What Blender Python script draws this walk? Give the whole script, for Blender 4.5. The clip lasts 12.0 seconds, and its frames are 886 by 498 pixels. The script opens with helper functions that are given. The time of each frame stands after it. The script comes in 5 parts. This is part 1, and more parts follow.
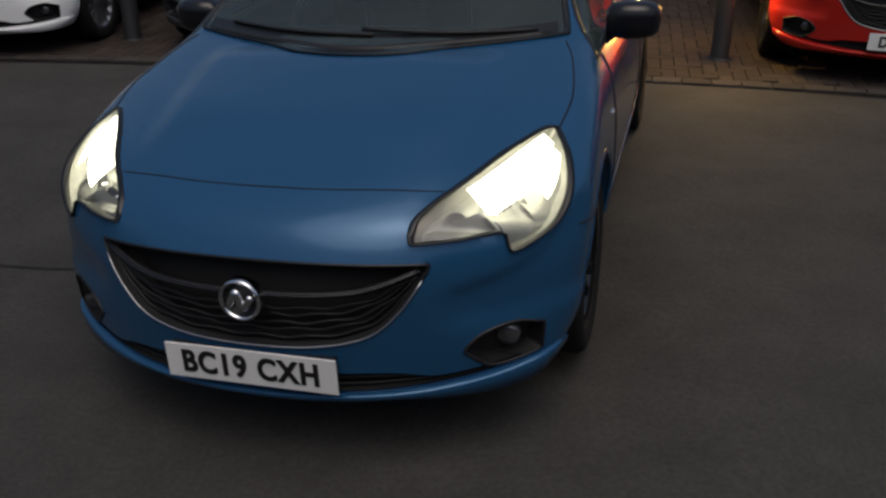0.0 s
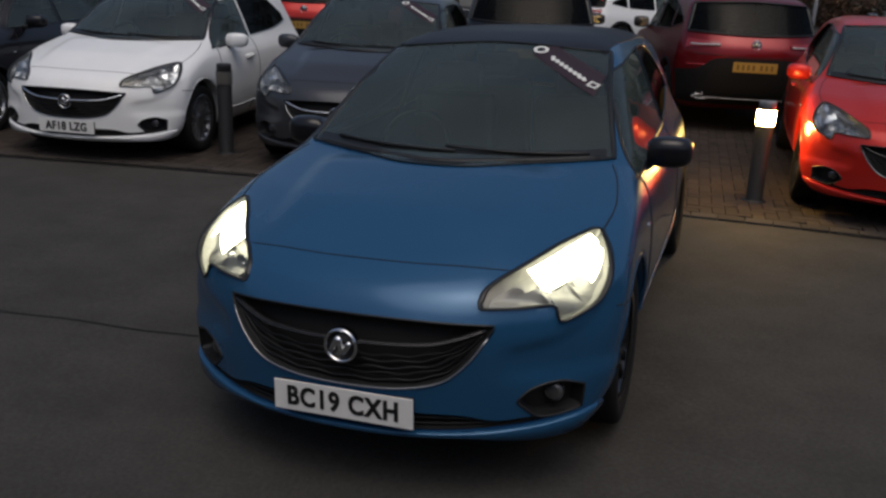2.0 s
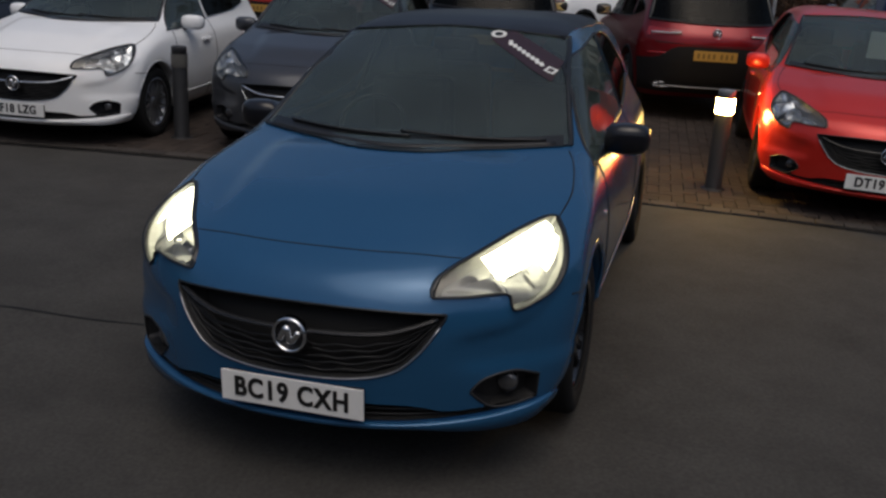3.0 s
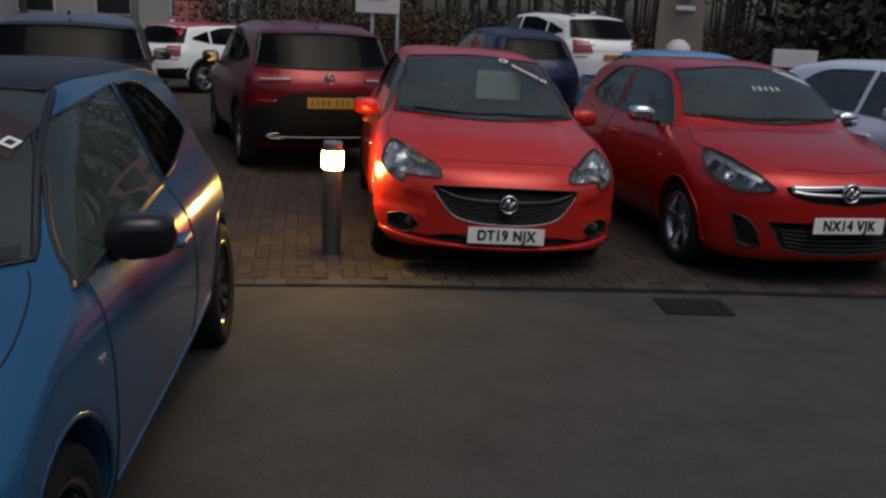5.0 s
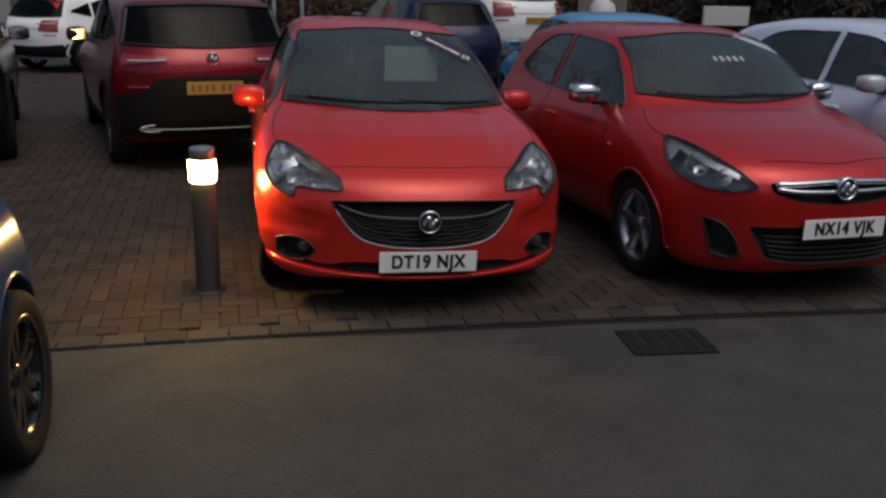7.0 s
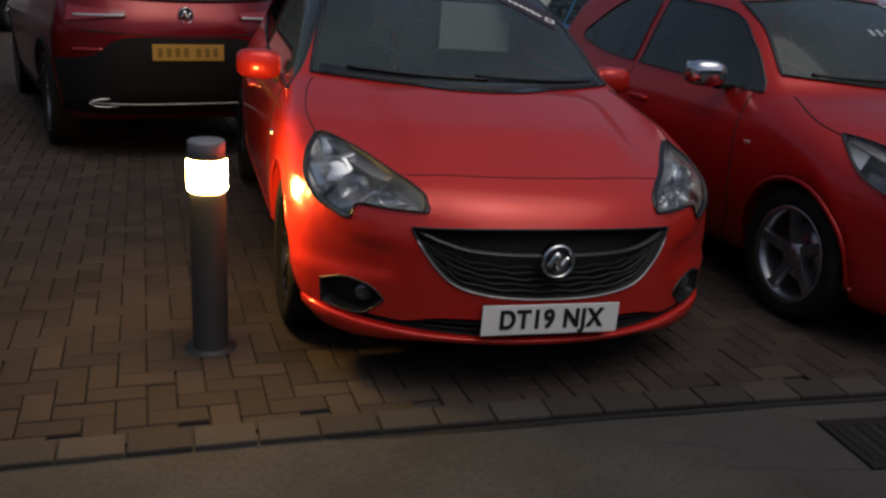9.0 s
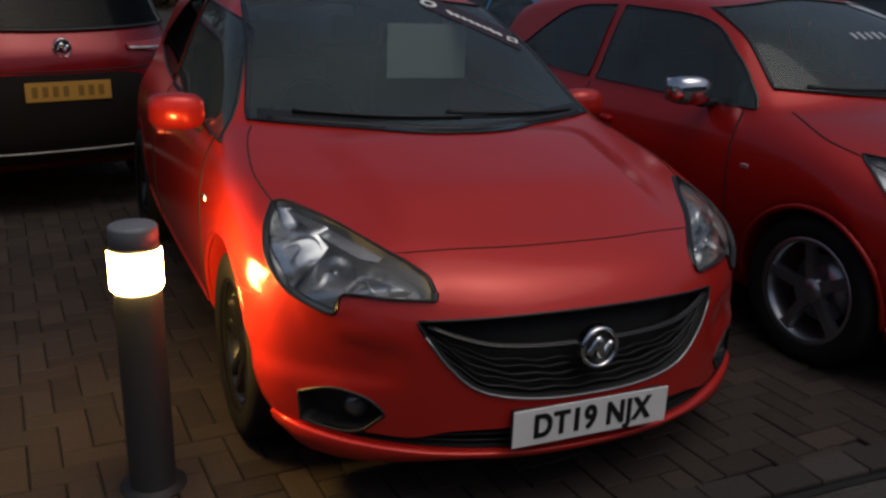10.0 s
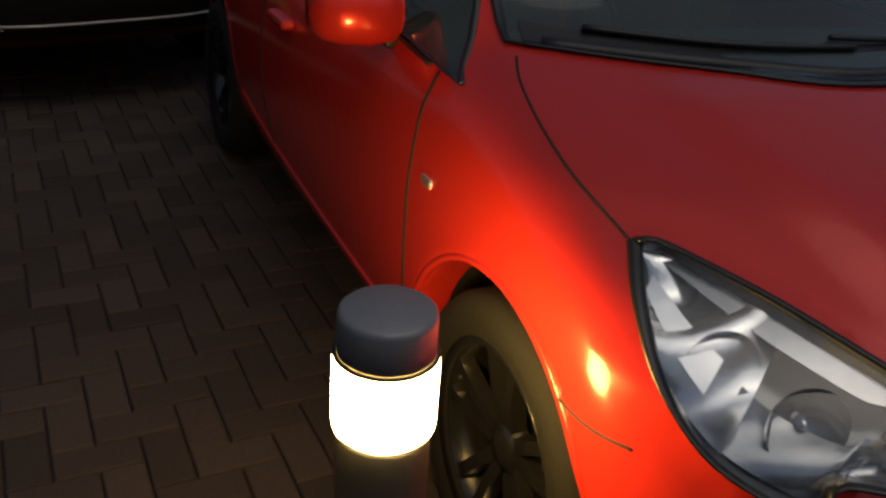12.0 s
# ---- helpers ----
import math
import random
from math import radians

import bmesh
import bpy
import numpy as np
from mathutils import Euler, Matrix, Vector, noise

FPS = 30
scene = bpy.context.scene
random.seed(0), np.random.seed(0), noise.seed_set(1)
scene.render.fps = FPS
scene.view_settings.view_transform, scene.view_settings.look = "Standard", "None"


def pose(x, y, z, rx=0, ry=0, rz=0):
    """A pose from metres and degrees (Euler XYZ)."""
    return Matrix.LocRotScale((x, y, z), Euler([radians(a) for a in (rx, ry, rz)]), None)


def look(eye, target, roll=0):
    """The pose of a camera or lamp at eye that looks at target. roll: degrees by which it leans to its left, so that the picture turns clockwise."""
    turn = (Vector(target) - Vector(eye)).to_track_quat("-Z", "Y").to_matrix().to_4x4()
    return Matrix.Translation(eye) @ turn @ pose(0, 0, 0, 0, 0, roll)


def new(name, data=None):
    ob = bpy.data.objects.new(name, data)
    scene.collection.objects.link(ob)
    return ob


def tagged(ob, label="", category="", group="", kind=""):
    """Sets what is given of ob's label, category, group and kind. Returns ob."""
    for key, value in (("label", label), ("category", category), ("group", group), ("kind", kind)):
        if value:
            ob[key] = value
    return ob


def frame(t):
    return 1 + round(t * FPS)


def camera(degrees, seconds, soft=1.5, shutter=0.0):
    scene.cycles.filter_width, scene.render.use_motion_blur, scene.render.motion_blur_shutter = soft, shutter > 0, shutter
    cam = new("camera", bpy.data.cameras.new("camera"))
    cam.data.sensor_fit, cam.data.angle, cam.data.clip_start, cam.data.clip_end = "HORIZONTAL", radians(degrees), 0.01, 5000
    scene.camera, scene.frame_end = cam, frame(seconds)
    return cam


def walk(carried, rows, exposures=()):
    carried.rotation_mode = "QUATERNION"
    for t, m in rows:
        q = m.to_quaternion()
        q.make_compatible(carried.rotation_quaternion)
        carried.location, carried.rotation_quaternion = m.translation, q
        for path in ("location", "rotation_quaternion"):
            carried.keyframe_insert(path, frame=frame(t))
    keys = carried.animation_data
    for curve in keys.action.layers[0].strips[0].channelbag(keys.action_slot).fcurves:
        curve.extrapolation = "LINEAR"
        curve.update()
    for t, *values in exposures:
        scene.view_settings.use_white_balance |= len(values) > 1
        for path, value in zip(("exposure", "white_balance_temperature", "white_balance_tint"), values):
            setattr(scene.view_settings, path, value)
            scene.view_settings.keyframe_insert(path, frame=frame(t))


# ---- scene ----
cam = camera(52.6, 12.0, soft=2.6)
PATH = [
    (0, (0.198, 0.057, 1.735), (0.058, 1.846, 0.854), -0.2),
    (0.5, (0.295, -0.16, 1.725), (0.016, 1.673, 0.975), 0.6),
    (1, (0.292, -0.343, 1.778), (-0.008, 1.523, 1.126), 0.8),
    (1.5, (0.181, -0.509, 1.773), (-0.113, 1.365, 1.138), 2.1),
    (2, (0.179, -0.593, 1.783), (-0.071, 1.297, 1.18), 2.5),
    (2.5, (0.175, -0.599, 1.782), (-0.063, 1.293, 1.178), 2.7),
    (3, (0.212, -0.524, 1.764), (0.043, 1.368, 1.138), 3.4),
    (3.5, (0.358, -0.326, 1.731), (0.38, 1.582, 1.133), 4.3),
    (3.7, (0.397, -0.228, 1.704), (0.584, 1.679, 1.133), 5.1),
    (5.3, (0.919, 0.928, 1.688), (1.499, 2.779, 1.198), 1.7),
    (5.5, (0.995, 1.052, 1.691), (1.607, 2.889, 1.19), 0.8),
    (6, (1.015, 1.387, 1.699), (1.731, 3.185, 1.195), -1.2),
    (6.5, (1.167, 1.652, 1.662), (1.795, 3.491, 1.187), -0.2),
    (7, (1.256, 1.968, 1.712), (1.953, 3.757, 1.152), 1.3),
    (7.5, (1.301, 2.357, 1.714), (2.057, 4.113, 1.128), 1.8),
    (7.7, (1.322, 2.555, 1.666), (1.993, 4.341, 1.068), 1.1),
    (9.3, (1.155, 3.931, 1.506), (2.039, 5.616, 0.889), 3.0),
    (9.5, (1.153, 4.093, 1.541), (2.103, 5.74, 0.92), 1.5),
    (10, (1.175, 4.494, 1.534), (2.228, 6.089, 0.945), 1.3),
    (10.5, (1.237, 4.912, 1.517), (2.24, 6.524, 0.888), 2.2),
    (11, (1.239, 5.339, 1.51), (2.363, 6.856, 0.85), 1.7),
    (11.5, (1.264, 5.729, 1.489), (2.173, 7.362, 0.778), 3.9),
    (12, (1.255, 6.107, 1.45), (2.265, 7.578, 0.548), 4.3),
]
walk(cam, [(t, look(eye, target, roll)) for t, eye, target, roll in PATH],
     [(0.0, 0.3), (3.5, 0.35), (7.5, 0.4), (9.5, 0.03), (11.0, -0.3), (12.0, -0.6)])

# ---- light ----
SUN_AZ, SUN_EL = 165.0, 68.0
world = bpy.data.worlds.new("dusk_sky")
scene.world = world
world.use_nodes = True
wn = world.node_tree.nodes
sky = wn.new("ShaderNodeTexSky")
sky.sky_type, sky.sun_disc = "NISHITA", False
sky.sun_elevation, sky.sun_rotation = radians(SUN_EL), radians(SUN_AZ)
sky.dust_density, sky.air_density, sky.ozone_density = 5.0, 1.0, 1.0
world.node_tree.links.new(sky.outputs[0], wn["Background"].inputs[0])
wn["Background"].inputs[1].default_value = 0.066
sun = new("sun", bpy.data.lights.new("sun", "SUN"))
sun.data.energy, sun.data.angle, sun.data.color = 0.42, radians(60), (1.0, 0.975, 0.93)
sun.matrix_world = look((0, 0, 0), (-math.sin(radians(SUN_AZ)) * math.cos(radians(SUN_EL)), -math.cos(radians(SUN_AZ)) * math.cos(radians(SUN_EL)), -math.sin(radians(SUN_EL))))


# ---- materials ----
def material(name, color, rough=0.5, metal=0.0, coat=0.0, spread=0.0, scale=40.0, bump=0.0, per_object=0.0, per_island=0.0,
             stain=0.0, stain_scale=1.5, spec=0.5):
    """A principled surface with fine grain (spread, scale, bump), wide stains, and a shift of tone from piece to piece."""
    m = bpy.data.materials.new(name)
    m.use_nodes = True
    n, l = m.node_tree.nodes, m.node_tree.links
    b = n["Principled BSDF"]
    b.inputs["Base Color"].default_value = (*color, 1)
    b.inputs["Roughness"].default_value, b.inputs["Metallic"].default_value = rough, metal
    b.inputs["Coat Weight"].default_value, b.inputs["Coat Roughness"].default_value = coat, 0.14
    b.inputs["Specular IOR Level"].default_value = spec
    tc = n.new("ShaderNodeTexCoord")
    factors = []
    grain = n.new("ShaderNodeTexNoise")
    grain.inputs["Scale"].default_value, grain.inputs["Detail"].default_value = scale, 6
    l.new(tc.outputs["Object"], grain.inputs["Vector"])
    if spread:
        factors.append((grain.outputs["Fac"], spread))
    if stain:
        wide = n.new("ShaderNodeTexNoise")
        wide.inputs["Scale"].default_value, wide.inputs["Detail"].default_value = stain_scale, 8
        wide.inputs["Roughness"].default_value = 0.65
        l.new(tc.outputs["Object"], wide.inputs["Vector"])
        factors.append((wide.outputs["Fac"], stain))
    if per_object:
        factors.append((n.new("ShaderNodeObjectInfo").outputs["Random"], per_object))
    if per_island:
        factors.append((n.new("ShaderNodeNewGeometry").outputs["Random Per Island"], per_island))
    last = None
    for out, amount in factors:
        r = n.new("ShaderNodeMapRange")
        r.inputs["To Min"].default_value, r.inputs["To Max"].default_value = 1 - amount, 1 + amount
        l.new(out, r.inputs["Value"])
        if last is None:
            last = r.outputs[0]
        else:
            x = n.new("ShaderNodeMath")
            x.operation = "MULTIPLY"
            l.new(last, x.inputs[0]), l.new(r.outputs[0], x.inputs[1])
            last = x.outputs[0]
    if last is not None:
        v = n.new("ShaderNodeVectorMath")
        v.operation = "SCALE"
        v.inputs[0].default_value = color
        l.new(last, v.inputs["Scale"])
        l.new(v.outputs[0], b.inputs["Base Color"])
    if bump:
        bp = n.new("ShaderNodeBump")
        bp.inputs["Strength"].default_value, bp.inputs["Distance"].default_value = bump, 0.004
        l.new(grain.outputs["Fac"], bp.inputs["Height"])
        l.new(bp.outputs[0], b.inputs["Normal"])
    return m


def glow(name, color, strength):
    m = bpy.data.materials.new(name)
    m.use_nodes = True
    b = m.node_tree.nodes["Principled BSDF"]
    b.inputs["Base Color"].default_value = (0.8, 0.8, 0.75, 1)
    b.inputs["Emission Color"].default_value, b.inputs["Emission Strength"].default_value = (*color, 1), strength
    return m


def pane_glass(name, tint, rough=0.02, sky_film=0.0, shine=1.0):
    """Thin tinted glass: see-through, with a mirror gloss by its angle and a pale film for reflected sky."""
    m = bpy.data.materials.new(name)
    m.use_nodes = True
    n, l = m.node_tree.nodes, m.node_tree.links
    n.remove(n["Principled BSDF"])
    clear, gloss = n.new("ShaderNodeBsdfTransparent"), n.new("ShaderNodeBsdfGlossy")
    clear.inputs["Color"].default_value = (*tint, 1)
    gloss.inputs["Roughness"].default_value = rough
    gloss.inputs["Color"].default_value = (shine, shine, shine, 1)
    fres, mix = n.new("ShaderNodeFresnel"), n.new("ShaderNodeMixShader")
    fres.inputs["IOR"].default_value = 1.5
    l.new(fres.outputs[0], mix.inputs[0]), l.new(clear.outputs[0], mix.inputs[1]), l.new(gloss.outputs[0], mix.inputs[2])
    last = mix
    if sky_film:
        film, layer, noise_tex, ramp = n.new("ShaderNodeBsdfDiffuse"), n.new("ShaderNodeMixShader"), n.new("ShaderNodeTexNoise"), n.new("ShaderNodeMapRange")
        # pale greenish film: the sky's reflection put into the colour
        film.inputs["Color"].default_value = (0.32, 0.44, 0.42, 1)
        noise_tex.inputs["Scale"].default_value, noise_tex.inputs["Detail"].default_value = 2.2, 6
        ramp.inputs["To Min"].default_value, ramp.inputs["To Max"].default_value = 0.2 * sky_film, 1.6 * sky_film
        tc = n.new("ShaderNodeTexCoord")
        l.new(tc.outputs["Object"], noise_tex.inputs["Vector"]), l.new(noise_tex.outputs["Fac"], ramp.inputs["Value"])
        l.new(ramp.outputs[0], layer.inputs[0]), l.new(mix.outputs[0], layer.inputs[1]), l.new(film.outputs[0], layer.inputs[2])
        last = layer
    l.new(last.outputs[0], n["Material Output"].inputs["Surface"])
    return m


def paint(name, color, metal=0.35, rough=0.38):
    return material(name, color, rough, metal, coat=0.7, spec=0.15, spread=0.10, scale=900, stain=0.06, stain_scale=3)


BLOCKER_GREY = material("grey_blocker_wall", (0.17, 0.17, 0.17), 0.7, spread=0.25, scale=30, bump=0.4, stain=0.2, stain_scale=0.6)
TARMAC = material("tarmac", (0.047, 0.045, 0.041), 0.88, spread=0.5, scale=60, bump=0.7, stain=0.6, stain_scale=2.2, spec=0.3)
GROUT = material("joint_sand", (0.030, 0.027, 0.023), 0.95, spread=0.3, scale=60, bump=0.5)
PAVER = material("paver", (0.034, 0.0255, 0.0205), 0.85, spread=0.3, scale=70, bump=0.8, per_object=0.28, per_island=0.28, stain=0.3, stain_scale=0.7, spec=0.3)
EDGING = material("edging_block", (0.045, 0.039, 0.034), 0.9, spread=0.25, scale=60, bump=0.7, per_object=0.3, spec=0.3)
IRON = material("cast_iron", (0.02, 0.019, 0.018), 0.65, 0.6, spread=0.4, scale=60, bump=0.6)
BLUE = paint("blue_metallic_paint", (0.020, 0.098, 0.215), 0.32, 0.22)
RED = paint("red_paint", (0.56, 0.026, 0.018), 0.30, 0.34)
DARK_RED = paint("dark_red_paint", (0.20, 0.006, 0.010), 0.65, 0.38)
CORSA_RED = paint("deep_red_paint", (0.46, 0.014, 0.011), 0.5, 0.38)
WHITE = paint("white_paint", (0.90, 0.91, 0.91), 0.0, 0.4)
GREY = paint("grey_metallic_paint", (0.055, 0.058, 0.066), 0.5, 0.35)
SILVER = paint("silver_blue_metallic_paint", (0.62, 0.70, 0.84), 0.15, 0.35)
NAVY = paint("navy_metallic_paint", (0.007, 0.009, 0.045), 0.5, 0.38)
SKYBLUE = paint("light_blue_paint", (0.10, 0.34, 0.62), 0.1, 0.35)
ROOF_BLACK = material("dull_black_roof", (0.008, 0.008, 0.011), 0.42, coat=0.12, spread=0.1, scale=300, stain=0.2, stain_scale=3, spec=0.3)
BLACK_PAINT = paint("black_gloss_paint", (0.008, 0.008, 0.011), 0.0, 0.3)
FRIT = material("black_glass_edge", (0.007, 0.008, 0.009), 0.35, spread=0.1, scale=300)
TRIM = material("black_plastic", (0.012, 0.012, 0.013), 0.5, spread=0.25, scale=400, bump=0.15)
CLADDING = material("black_cladding", (0.008, 0.008, 0.009), 0.65, spec=0.2, spread=0.25, scale=300, bump=0.2)
RUBBER = material("tyre_rubber", (0.011, 0.011, 0.011), 0.85, spec=0.25, spread=0.3, scale=120, bump=0.3, stain=0.25, stain_scale=9)
GAP = material("panel_gap_shade", (0.006, 0.006, 0.006), 0.8)
CHROME = material("chrome", (0.75, 0.76, 0.78), 0.10, 1.0, spread=0.05, scale=60)
ALLOY = material("silver_alloy", (0.42, 0.43, 0.45), 0.32, 0.9, spread=0.12, scale=80)
BLACK_ALLOY = material("black_alloy", (0.012, 0.012, 0.013), 0.25, 0.2, coat=0.6, spread=0.2, scale=80)
REFLECTOR = material("lamp_reflector", (0.82, 0.83, 0.85), 0.20, 0.9, spread=0.15, scale=30)
HOUSING = material("lamp_housing", (0.40, 0.41, 0.42), 0.28, 0.3, spread=0.2, scale=40)
# darker copy of the lamp interior: shade in the colour against the lamp's own glow
DIMMED_LAMP = material("dimmed_lamp_inner", (0.30, 0.30, 0.29), 0.35, 0.3, spread=0.2, scale=40)
SATIN = material("satin_silver", (0.55, 0.57, 0.60), 0.35, 0.3, coat=0.5, spread=0.05, scale=60)
FOG_GLASS = material("fog_lamp_glass", (0.10, 0.10, 0.105), 0.12, 0.5, coat=1.0, spread=0.2, scale=60)
GRILLE_BLACK = material("grille_black", (0.006, 0.006, 0.0065), 0.45, spread=0.2, scale=200)
SMOKED = material("smoked_reflector", (0.52, 0.53, 0.55), 0.22, 0.8, spread=0.2, scale=30)
CABIN = material("dark_cabin_fabric", (0.018, 0.018, 0.020), 0.9, spread=0.25, scale=200, bump=0.3)
PLATE_WHITE = material("white_plate", (0.84, 0.84, 0.82), 0.35, coat=0.3, spread=0.04, scale=60, stain=0.08, stain_scale=9)
PLATE_YELLOW = material("yellow_plate", (0.46, 0.27, 0.06), 0.35, coat=0.3, spread=0.04, scale=60)
INK = material("plate_black", (0.012, 0.012, 0.012), 0.4)
DIM_INK = material("worn_plate_ink", (0.20, 0.12, 0.025), 0.5)
PAPER = material("white_paper", (0.75, 0.76, 0.73), 0.8, spread=0.03, scale=50)
BANNER_DARK = material("dark_maroon_strip", (0.03, 0.012, 0.018), 0.4, spread=0.1, scale=100)
TAIL_RED = material("red_lamp_plastic", (0.26, 0.008, 0.010), 0.15, coat=1.0, spread=0.12, scale=60)
GLASS = pane_glass("car_glass", (0.40, 0.48, 0.47), sky_film=0.10, shine=1.0)
DARK_GLASS = pane_glass("privacy_glass", (0.05, 0.055, 0.06), sky_film=0.004, shine=0.2)
LENS = pane_glass("lamp_lens", (0.88, 0.90, 0.90), 0.03)
HEAD_GLOW = glow("headlamp_light", (1.0, 0.93, 0.66), 5.5)
BOLLARD_GLOW = glow("bollard_light", (1.0, 0.60, 0.15), 165.0)
POST_METAL = material("bollard_metal", (0.022, 0.023, 0.026), 0.6, 0.2, spread=0.25, scale=120, stain=0.2, stain_scale=6)
DULL_BAND = material("unlit_lamp_band", (0.11, 0.105, 0.095), 0.5, spread=0.15, scale=80)
# cap of the lit bollard: same metal, its brighter look put into the colour
LIT_CAP_METAL = material("lit_bollard_cap_metal", (0.20, 0.205, 0.215), 0.5, 0.3, spread=0.15, scale=120, stain=0.2, stain_scale=12)


# ---- helpers for meshes ----
def mesh_of(name, verts, faces, smooth=True):
    me = bpy.data.meshes.new(name)
    me.from_pydata([tuple(map(float, v)) for v in verts], [], [tuple(map(int, f)) for f in faces])
    if smooth:
        me.shade_smooth()
    return me


def part(name, data, mat, parent=None, label="", at=None):
    """Links a mesh (or a bmesh) as one object under its parent."""
    if isinstance(data, bmesh.types.BMesh):
        me = bpy.data.meshes.new(name)
        data.to_mesh(me)
        data.free()
        data = me
    if mat and not data.materials:
        data.materials.append(mat)
    ob = new(name, data)
    ob.parent = parent
    if at is not None:
        ob.matrix_basis = at
    return tagged(ob, label)


def thing(name, label, category, group="", at=None):
    ob = tagged(new(name), label, category, group)
    if at is not None:
        ob.matrix_basis = at
    return ob


def box(size, centre=(0, 0, 0), bevel=0.006, segments=2):
    bm = bmesh.new()
    bmesh.ops.create_cube(bm, size=1)
    for v in bm.verts:
        v.co = Vector((v.co.x * size[0] + centre[0], v.co.y * size[1] + centre[1], v.co.z * size[2] + centre[2]))
    if bevel:
        bmesh.ops.bevel(bm, geom=bm.edges, offset=bevel, segments=segments, affect="EDGES", profile=0.5)
    for f in bm.faces:
        f.smooth = False
    return bm


def lathe(name, profile, n=40, axis="z"):
    """Turns (radius, height) pairs round an axis."""
    verts, faces = [], []
    for r, h in profile:
        for i in range(n):
            a = 2 * math.pi * i / n
            c, s = r * math.cos(a), r * math.sin(a)
            verts.append((c, s, h) if axis == "z" else (h, c, s))
    for j in range(len(profile) - 1):
        for i in range(n):
            k = (i + 1) % n
            faces.append((j * n + i, j * n + k, (j + 1) * n + k, (j + 1) * n + i))
    me = mesh_of(name, verts, faces)
    return me


def tube(points, radius, n=6, closed=False, flat=1.0):
    P = np.array(points, float)
    count = len(P)
    T = np.roll(P, -1, 0) - np.roll(P, 1, 0) if closed else np.gradient(P, axis=0)
    T /= np.linalg.norm(T, axis=1)[:, None] + 1e-9
    up = np.array((0.13, 0.21, 0.97))
    A = np.cross(T, up)
    A /= np.linalg.norm(A, axis=1)[:, None] + 1e-9
    B = np.cross(A, T)
    verts = [P[i] + radius * (math.cos(2 * math.pi * k / n) * A[i] + flat * math.sin(2 * math.pi * k / n) * B[i]) for i in range(count) for k in range(n)]
    faces = [(i * n + k, i * n + (k + 1) % n, ((i + 1) % count) * n + (k + 1) % n, ((i + 1) % count) * n + k)
             for i in range(count if closed else count - 1) for k in range(n)]
    if not closed:
        faces += [tuple(range(n))[::-1], tuple((count - 1) * n + k for k in range(n))]
    return verts, faces


def writing(text, height, mat, parent, at, squeeze=1.0):
    """Raised flat letters, centred, in the built-in font."""
    cu = bpy.data.curves.new("letters", "FONT")
    cu.body, cu.size, cu.align_x, cu.align_y, cu.extrude, cu.offset = text, height, "CENTER", "CENTER", 0.0008, 0.0016
    cu.space_character = 1.12
    tmp = new("letters_source", cu)
    bpy.context.view_layer.update()
    me = bpy.data.meshes.new_from_object(tmp.evaluated_get(bpy.context.evaluated_depsgraph_get()))
    bpy.data.objects.remove(tmp)
    me.materials.clear()
    for v in me.vertices:
        v.co.x *= squeeze
    base, polys = [tuple(v.co) for v in me.vertices], [tuple(p.vertices) for p in me.polygons]
    # heavier strokes: the same letters four times, a hair apart
    verts, faces = [], []
    for k, (dx, dy) in enumerate(((-1, -1), (1, -1), (-1, 1), (1, 1))):
        faces += [tuple(i + len(verts) for i in p) for p in polys]
        verts += [(x + dx * 0.019 * height, y + dy * 0.014 * height, z + 0.0003 * k) for x, y, z in base]
    return part("lettering", mesh_of("lettering", verts, faces, False), mat, parent, at=at)


def spline(points, n):
    """n points along a smooth line through the given ones."""
    P = np.array(points, float)
    if len(P) == 2:
        return P[0] + (P[1] - P[0]) * np.linspace(0, 1, n)[:, None]
    d = np.r_[0, np.cumsum(np.linalg.norm(np.diff(P, axis=0), axis=1))]
    E = np.vstack([2 * P[0] - P[1], P, 2 * P[-1] - P[-2]])
    out = []
    for s in np.linspace(0, d[-1], n):
        i = min(np.searchsorted(d, s, side="right") - 1, len(P) - 2)
        u = (s - d[i]) / max(d[i + 1] - d[i], 1e-9)
        a, b, c, e = E[i], E[i + 1], E[i + 2], E[i + 3]
        out.append(0.5 * (2 * b + (c - a) * u + (2 * a - 5 * b + 4 * c - e) * u * u + (3 * b - a - 3 * c + e) * u ** 3))
    return np.array(out)


def coons(bottom, top, nu, nv):
    """A four-sided sheet of points between two lines that run the same way; the sides are straight."""
    b, t = spline(bottom, nu), spline(top, nu)
    w = np.linspace(0, 1, nv)[:, None, None]
    return b[None] * (1 - w) + t[None] * w


def sheet_faces(nv, nu, flip=False):
    f = [(j * nu + i, j * nu + i + 1, (j + 1) * nu + i + 1, (j + 1) * nu + i) for j in range(nv - 1) for i in range(nu - 1)]
    return [q[::-1] for q in f] if flip else f


# ---- car bodies: a solid between a side profile and a front profile, bowed in plan ----
def step(a, b, x):
    t = np.clip((x - a) / (b - a), 0, 1)
    return t * t * (3 - 2 * t)


